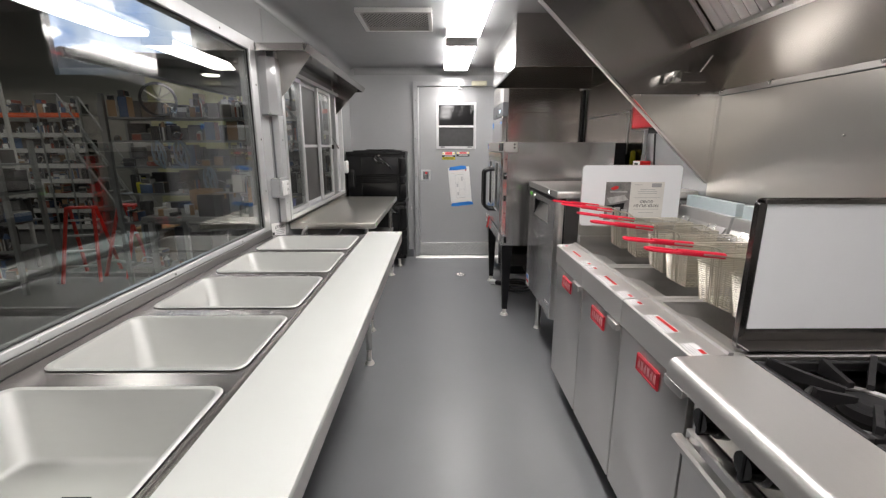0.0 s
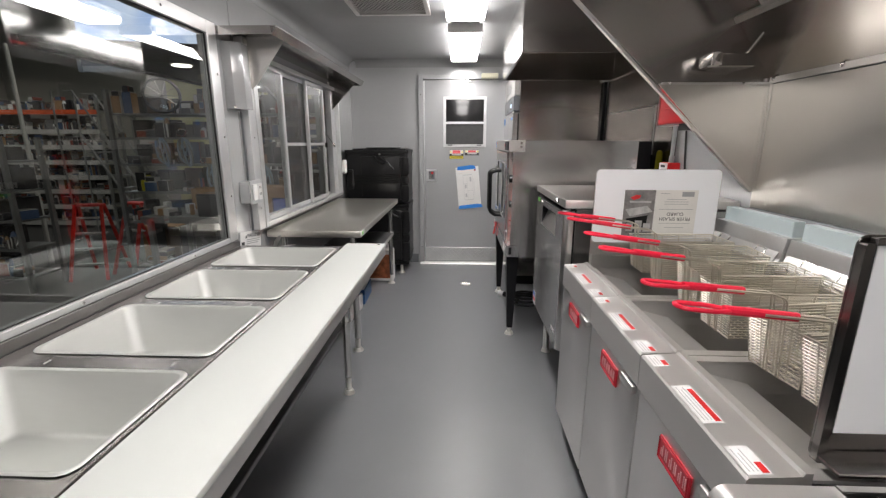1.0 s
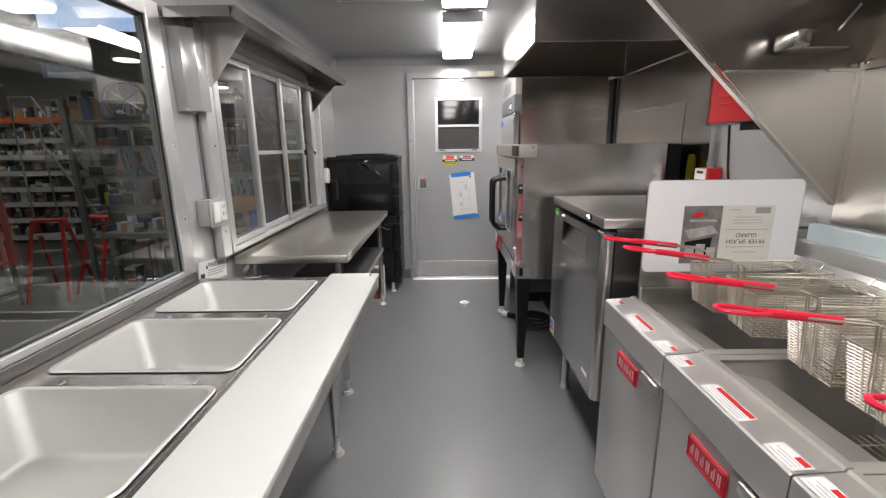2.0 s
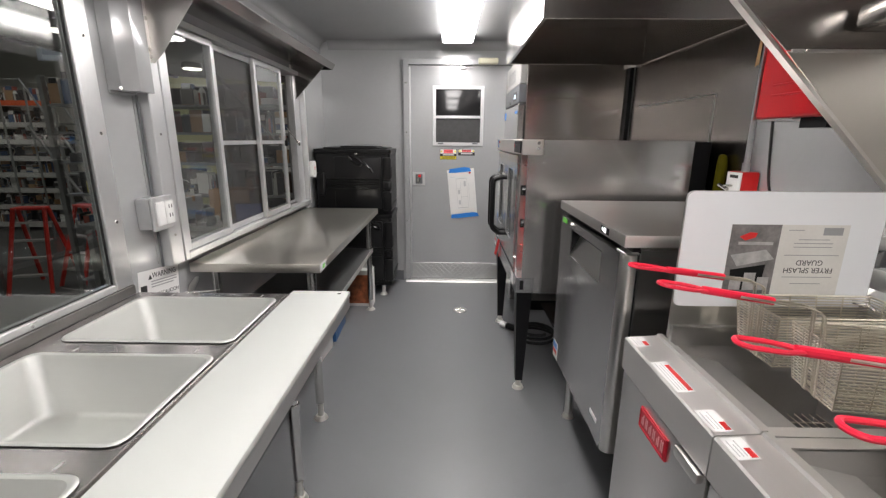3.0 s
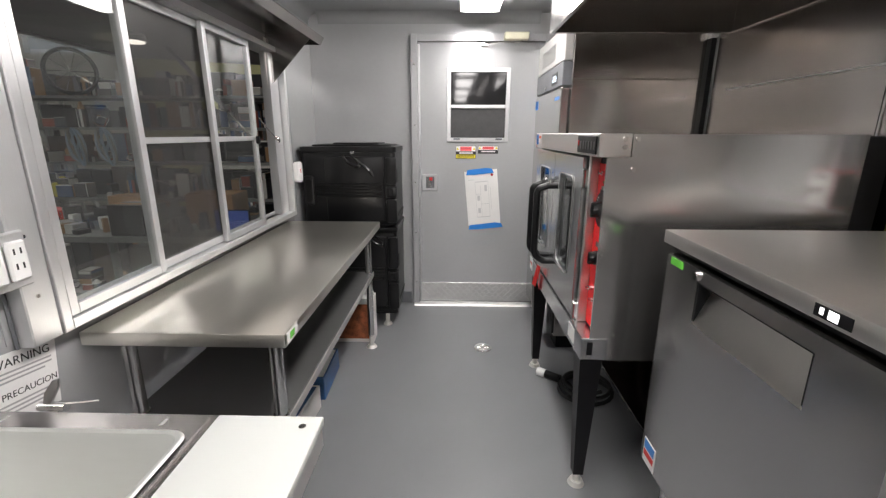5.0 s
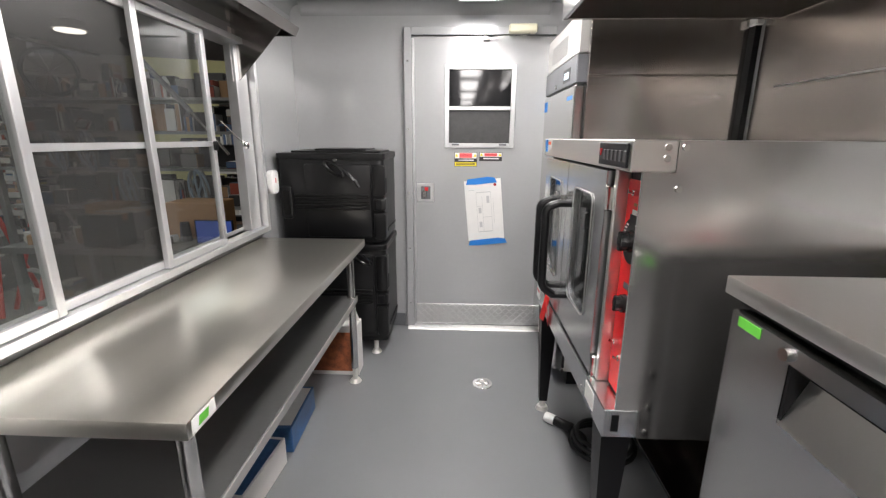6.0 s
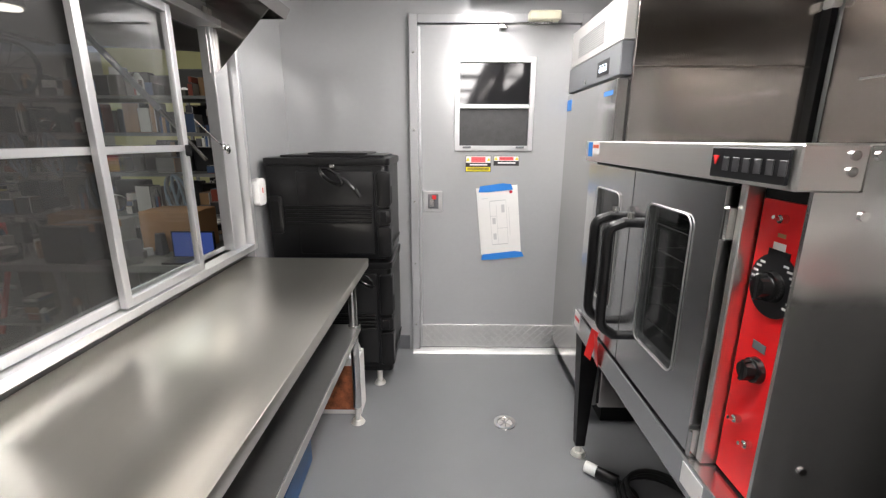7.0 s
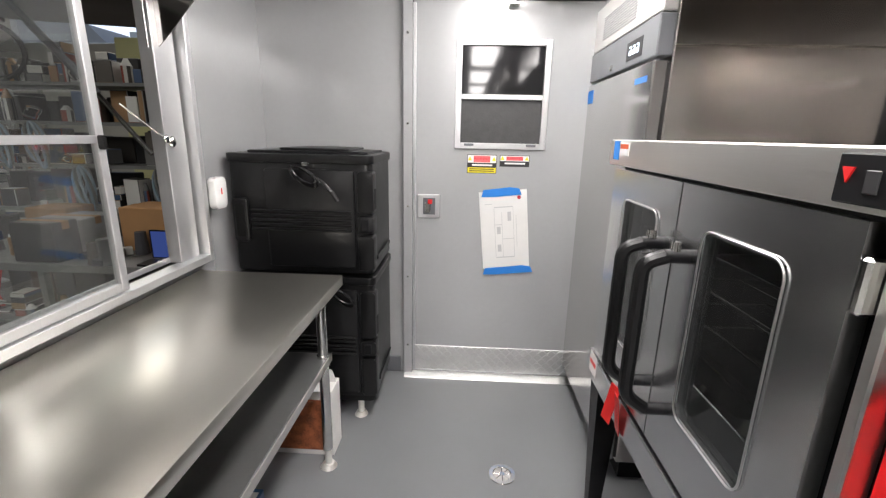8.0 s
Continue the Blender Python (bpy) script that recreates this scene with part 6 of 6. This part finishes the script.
# lamps added out of view to light the hall
for x, y, zl, rl in ((-3.6, 3.0, 4.6, 1.2), (-7.7, 10.0, 6.4, 0.37), (-4.5, -0.5, 4.6, 0.37), (-9.5, 4.0, 4.6, 0.37), (-12.0, 9.5, 4.6, 0.37), (-5.5, 10.5, 5.2, 1.3), (-2.5, 9.5, 5.2, 1.3)):
    t = thing("hall_fill_lamp", (x, y, zl), "unseen round lamp added to light hall", "lamp", "hall lamps")
    part("shade", rod((x, y, zl + 0.02), (x, y, zl + 0.3), rl + 0.03, None, 24, 0.18), RACK, t)
    part("bulb", rod((x, y, zl), (x, y, zl + 0.015), rl, None, 24), BAY_ON if rl < 0.5 else BAY_SOFT, t)
    part("stem", rod((x, y, zl + 0.3), (x, y, 7.0), 0.015, None, 6), RACK, t)
# raised hatch outside the serving window
ht = thing("service_hatch", (-1.25, 3.75, 2.0), "raised pale hatch panel with gas strut outside serving window", "hatch")
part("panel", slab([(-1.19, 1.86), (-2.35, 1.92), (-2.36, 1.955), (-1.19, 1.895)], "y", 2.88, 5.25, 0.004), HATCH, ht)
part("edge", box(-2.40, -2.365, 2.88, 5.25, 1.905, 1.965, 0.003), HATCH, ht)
for x, y in ((-1.61, 3.16), (-1.66, 4.22)):
    hl = thing("hatch_lamp", (x, y, 1.84), "small round white lamp under raised hatch", "lamp", "hatch lamps")
    part("ring", rod((x, y, 1.840), (x, y, 1.876), 0.068, None, 24, 0.060), WHITE_METAL, hl)
    part("diffuser", rod((x, y, 1.834), (x, y, 1.8395), 0.056, None, 24), BAY_SOFT, hl)
st = part("strut", rod((-1.22, 4.60, 1.30), (-1.45, 4.60, 1.58), 0.009, None, 10), CHROME, ht)
part("strut_body", rod((-1.40, 4.60, 1.52), (-1.72, 4.60, 1.88), 0.014, None, 10), GREY_PLASTIC, st)

rnd = random.Random(11)


def rack(x0, x1, y0, y1, levels, beam, label, name="storage_rack", fill=0.8, hmax=0.30):
    t = thing(name, ((x0 + x1) / 2, (y0 + y1) / 2, G), label, "rack")
    topz = levels[-1] + 0.35
    for x in (x0, x1):
        for y in (y0, y1):
            part("post", box(x - 0.03, x + 0.03, y - 0.03, y + 0.03, G, topz), RACK, t)
    for i, z in enumerate(levels):
        part("shelf", box(x0 + 0.03, x1 - 0.03, y0, y1, z - 0.03, z), RACK, t)
        if beam:
            part("beam", box(x0, x1, y0 - 0.06, y0 - 0.032, z - 0.11, z + 0.005), RACK_ORANGE if i == len(levels) - 1 else WHITE_METAL, t)
    bm_ = None
    for i, z in enumerate(levels):
        x = x0 + 0.06
        gap = (levels[i + 1] - z - 0.06) if i + 1 < len(levels) else 0.40
        while x < x1 - 0.2:
            w = rnd.uniform(0.05, 0.24)
            yf = y0 + rnd.uniform(0.0, 0.10)
            if rnd.random() < fill:
                hh = min(rnd.uniform(0.06, hmax), gap)
                dd = rnd.uniform(0.12, 0.3)
                kind = rnd.random()
                if kind < 0.25:
                    rr = min(w * 0.45, 0.05)
                    for c_ in range(max(1, int(w / (2.1 * rr)))):
                        cx = x + rr + c_ * 2.1 * rr
                        bm_ = rod((cx, yf + rr, z), (cx, yf + rr, z + hh * 0.7), rr, bm_, 10)
                        bm_ = rod((cx, yf + rr, z + hh * 0.7), (cx, yf + rr, z + hh), rr, bm_, 10, rr * 0.35)
                elif kind < 0.45:
                    top = 0.0
                    while top + 0.07 < gap and rnd.random() < 0.8:
                        lay = rnd.uniform(0.04, 0.10)
                        sh_ = rnd.uniform(-0.02, 0.02)
                        bm_ = box(x + sh_, x + sh_ + w * 0.9, yf, yf + dd, z + top, z + min(top + lay, gap), 0.005, bm_)
                        top += lay + 0.001
                elif kind < 0.60:
                    b_ = box(-w * 0.46, w * 0.46, 0, dd, 0, hh, 0.006)
                    b_.transform(pose(x + w / 2, yf + 0.02, z + 0.004, 0, 0, rnd.uniform(-18, 18)))
                    bm_ = join(bm_, b_)
                elif kind < 0.70:
                    q = [(x + w * (0.5 + 0.45 * math.cos(a_)), yf + 0.05 + 0.02 * math.sin(3 * a_), z + 0.02 + hh * (0.45 + 0.4 * math.sin(a_))) for a_ in [2 * math.pi * i_ / 14 for i_ in range(14)]]
                    bm_ = sweep(q, 0.014, bm_ or bmesh.new(), 6, True)
                else:
                    bm_ = box(x, x + w * 0.94, yf, yf + dd, z, z + hh, 0.006, bm_)
                    if rnd.random() < 0.5 and hh + 0.08 < gap:
                        bm_ = box(x + w * 0.1, x + w * 0.8, yf + 0.01, yf + dd * 0.8, z + hh + 0.001, z + min(hh + rnd.uniform(0.05, 0.16), gap), 0.006, bm_)
            x += w
    deep = None
    for i, z in enumerate(levels):
        gap = (levels[i + 1] - z - 0.06) if i + 1 < len(levels) else 0.30
        x = x0 + 0.08
        while x < x1 - 0.3:
            w = rnd.uniform(0.15, 0.4)
            if rnd.random() < 0.9:
                deep = box(x, x + w * 0.96, y0 + 0.36, y1 - 0.02, z, z + gap * rnd.uniform(0.65, 1.0), 0.008, deep)
            x += w
    solo("rack_cartons", deep, DARK_GOODS, "dark cartons and bins stored deep on rack", "cartons", kind="stuff")
    g = solo("rack_goods", bm_, GOODS, "mixed small boxes tins and bottles on rack", "goods", kind="stuff")


rack(-14.0, -9.4, 11.9, 12.6, [-0.75, -0.3, 0.12, 0.5, 0.9, 1.3, 1.7, 2.2], True, "white shelving with orange top beam full of goods", fill=0.92)
rack(-9.4, -6.6, 6.6, 7.2, [-0.7, -0.25, 0.2, 0.65, 1.1], False, "grey shelving full of small bottles and bins", fill=0.9)
rack(-5.2, -2.0, 7.0, 7.5, [-0.6, 0.15, 0.62, 1.05, 1.45, 1.80], False, "grey pipe rack with mixed equipment", fill=0.8, hmax=0.34)
rack(-9.0, -6.0, 3.6, 4.2, [-0.7, -0.2, 0.3, 0.8], False, "grey shelving with plastic bins", fill=0.85)
rack(-6.2, -1.0, 13.2, 13.8, [-0.6, 0.0, 0.6, 1.2, 1.8, 2.4], True, "white shelving with orange beam and boxes", fill=0.9, hmax=0.5)


def ladder(x, y, r):
    t = thing("step_ladder", (x, y, G), "red folding step ladder standing on hall floor", "ladder")
    m = pose(x, y, G, 0, 0, r)
    for s in (-1, 1):
        for e in (-1, 1):
            b_ = sweep([(s * 0.28, e * 0.42, 0.0), (s * 0.20, e * 0.05, 1.25)], 0.030, None, 6)
            b_.transform(m)
            part("rail", b_, LADDER_RED, t)
    for k in range(4):
        z = 0.25 + k * 0.26
        b_ = box(-0.25, 0.25, -0.40 + 0.36 * z / 1.25, -0.30 + 0.36 * z / 1.25, z, z + 0.025)
        b_.transform(m)
        part("step", b_, WHITE_METAL, t)
    b_ = box(-0.21, 0.21, -0.09, 0.09, 1.24, 1.28, 0.005)
    b_.transform(m)
    part("cap", b_, LADDER_RED, t)


ladder(-6.35, 7.65, 15)
ladder(-5.72, 7.95, -20)
for x, z, r in ((-4.45, 1.44, 0.07), (-4.10, 1.44, 0.08), (-3.70, 1.04, 0.07), (-2.9, 1.04, 0.08)):
    t = thing("hose_bundle", (x, 6.9, z), "pale blue bundle of tubing hanging from pipe rack", "tubing", "tubing bundles on the pipe rack")
    for k in range(5):
        pts = [(x + 0.02 * k + r * math.cos(a) * (0.6 + 0.1 * k) + 0.05 * math.sin(a + k), 6.985 - 0.015 * k, z - 0.17 - 0.01 * k + (0.17 + 0.01 * k) * math.sin(a)) for a in [2 * math.pi * i / 20 for i in range(20)]]
        part("loop", sweep(pts, 0.013, None, 6, True), (TUBE, RACK)[k % 2], t)
pl = thing("leaning_pole", (-8.2, 8.4, G), "long pale pole leaning against shelving", "pole")
part("shaft", rod((-7.9, 8.3, G), (-8.6, 9.0, 3.2), 0.04, None, 10), WHITE_METAL, pl)
jg = thing("yellow_jug", (-4.84, 7.15, 0.62), "yellow plastic jug on pipe rack", "jug")
part("bottle", slab(rounded(-4.93, -4.75, 7.05, 7.25, 0.05), "z", 0.621, 0.80, 0.02), YELLOW_BIN, jg)
part("neck", rod((-4.84, 7.15, 0.80), (-4.84, 7.15, 0.87), 0.045, None, 14, 0.03), YELLOW_BIN, jg)
part("cap", rod((-4.84, 7.15, 0.87), (-4.84, 7.15, 0.90), 0.036, None, 14), BLACK, jg)
# rolling stair
rs = thing("rolling_stair", (-8.0, 10.6, G), "tall grey rolling warehouse stair", "stair")
for s in (0.0, 0.6):
    part("stringer", sweep([(-7.1, 10.3 + s, G), (-8.6, 10.3 + s, 1.6)], 0.03, None, 6), RACK, rs)
    part("rail", sweep([(-7.1, 10.3 + s, G + 0.9), (-8.6, 10.3 + s, 2.5), (-9.1, 10.3 + s, 2.5), (-9.1, 10.3 + s, G)], 0.02, None, 6), RACK, rs)
for k in range(9):
    u = (k + 0.5) / 9
    part("tread", box(-7.2 - 1.5 * u, -7.0 - 1.5 * u, 10.3, 10.9, G + 2.5 * u, G + 2.5 * u + 0.03), RACK, rs)
# wheel on the pipe rack
wh = thing("cycle_wheel", (-4.3, 6.95, 1.80), "dark spoked cycle wheel standing on rack", "wheel")
part("tyre", sweep([(-4.3 + 0.20 * math.cos(a), 6.95 + 0.12 * math.cos(a), 2.05 + 0.235 * math.sin(a)) for a in [2 * math.pi * i / 30 for i in range(30)]], 0.022, None, 8, True), RUBBER, wh)
bm = None
for k in range(10):
    a = 2 * math.pi * k / 10
    bm = rod((-4.3, 6.95, 2.05), (-4.3 + 0.19 * math.cos(a), 6.95 + 0.115 * math.cos(a), 2.05 + 0.22 * math.sin(a)), 0.004, bm, 5)
part("spokes", bm, CHROME, wh)
bn = thing("work_bench", (-3.4, 6.3, G), "long grey work bench in hall", "bench")
part("top", box(-4.1, -1.7, 5.85, 6.75, 0.36, 0.42, 0.004), RACK, bn)
for x in (-4.0, -1.8):
    for y in (5.9, 6.7):
        part("leg", box(x - 0.03, x + 0.03, y - 0.03, y + 0.03, G, 0.359), RACK, bn)
B = 0.42
for x, y, z, w, dd, h, ma, lab in ((-3.50, 6.5, B, 0.36, 0.3, 0.32, CARD, "brown cardboard box on bench"), (-2.55, 6.45, B, 0.5, 0.35, 0.36, TAN, "wide brown cardboard box on bench"), (-3.2, 6.3, B, 0.4, 0.4, 0.28, INK_GREY, "grey carton on bench"), (-3.15, 5.98, B, 0.34, 0.22, 0.30, BLACK, "black plastic case on bench"), (-5.9, 8.9, G, 0.7, 0.5, 0.7, CARD, "large brown cardboard box on hall floor"), (-7.0, 5.6, G, 0.5, 0.5, 0.45, BLACK, "black plastic tote on hall floor"), (-3.2, 5.2, G, 0.6, 0.5, 0.7, CARD, "brown cardboard box on hall floor"), (-2.6, 4.6, G, 0.5, 0.5, 0.5, BLUEBOX, "dark blue storage bin on hall floor")):
    t = thing("storage_box", (x, y, z), lab, "box")
    part("carton", box(x - w / 2, x + w / 2, y - dd / 2, y + dd / 2, z + 0.002, z + h, 0.008), ma, t)
    part("tape", box(x - w / 2 - 0.001, x + w / 2 + 0.001, y - 0.03, y + 0.03, z + h - 0.06, z + h + 0.001), TAN, t)
lp = thing("laptop", (-2.2, 5.98, B), "open laptop with lit blue screen on bench", "laptop")
part("base", box(-2.38, -2.02, 5.86, 6.02, B + 0.002, B + 0.02, 0.003), BLACK, lp)
part("screen", box(-2.38, -2.02, 6.03, 6.045, B + 0.02, B + 0.24, 0.003), BLACK, lp)
part("display", box(-2.365, -2.035, 6.026, 6.03, B + 0.03, B + 0.23), glow("lit screen", (0.06, 0.10, 0.35), 0.3), lp)
bm = None
for k in range(46):
    x, y = rnd.uniform(-3.95, -1.8), rnd.uniform(5.88, 6.25)
    w, h = rnd.uniform(0.04, 0.16), rnd.uniform(0.03, 0.20)
    if -3.4 < x < -2.9 or -2.45 < x < -1.95:
        continue
    if k % 3 == 0:
        bm = rod((x, y, B), (x, y, B + h), w * 0.35, bm, 10, w * 0.25)
    else:
        b_ = box(-w / 2, w / 2, -w / 3, w / 3, 0, h, 0.005)
        b_.transform(pose(x, y, B + 0.001, 0, 0, rnd.uniform(0, 90)))
        bm = join(bm, b_)
solo("bench_goods", bm, GOODS, "small tools tins and boxes scattered on bench", "goods", kind="stuff")
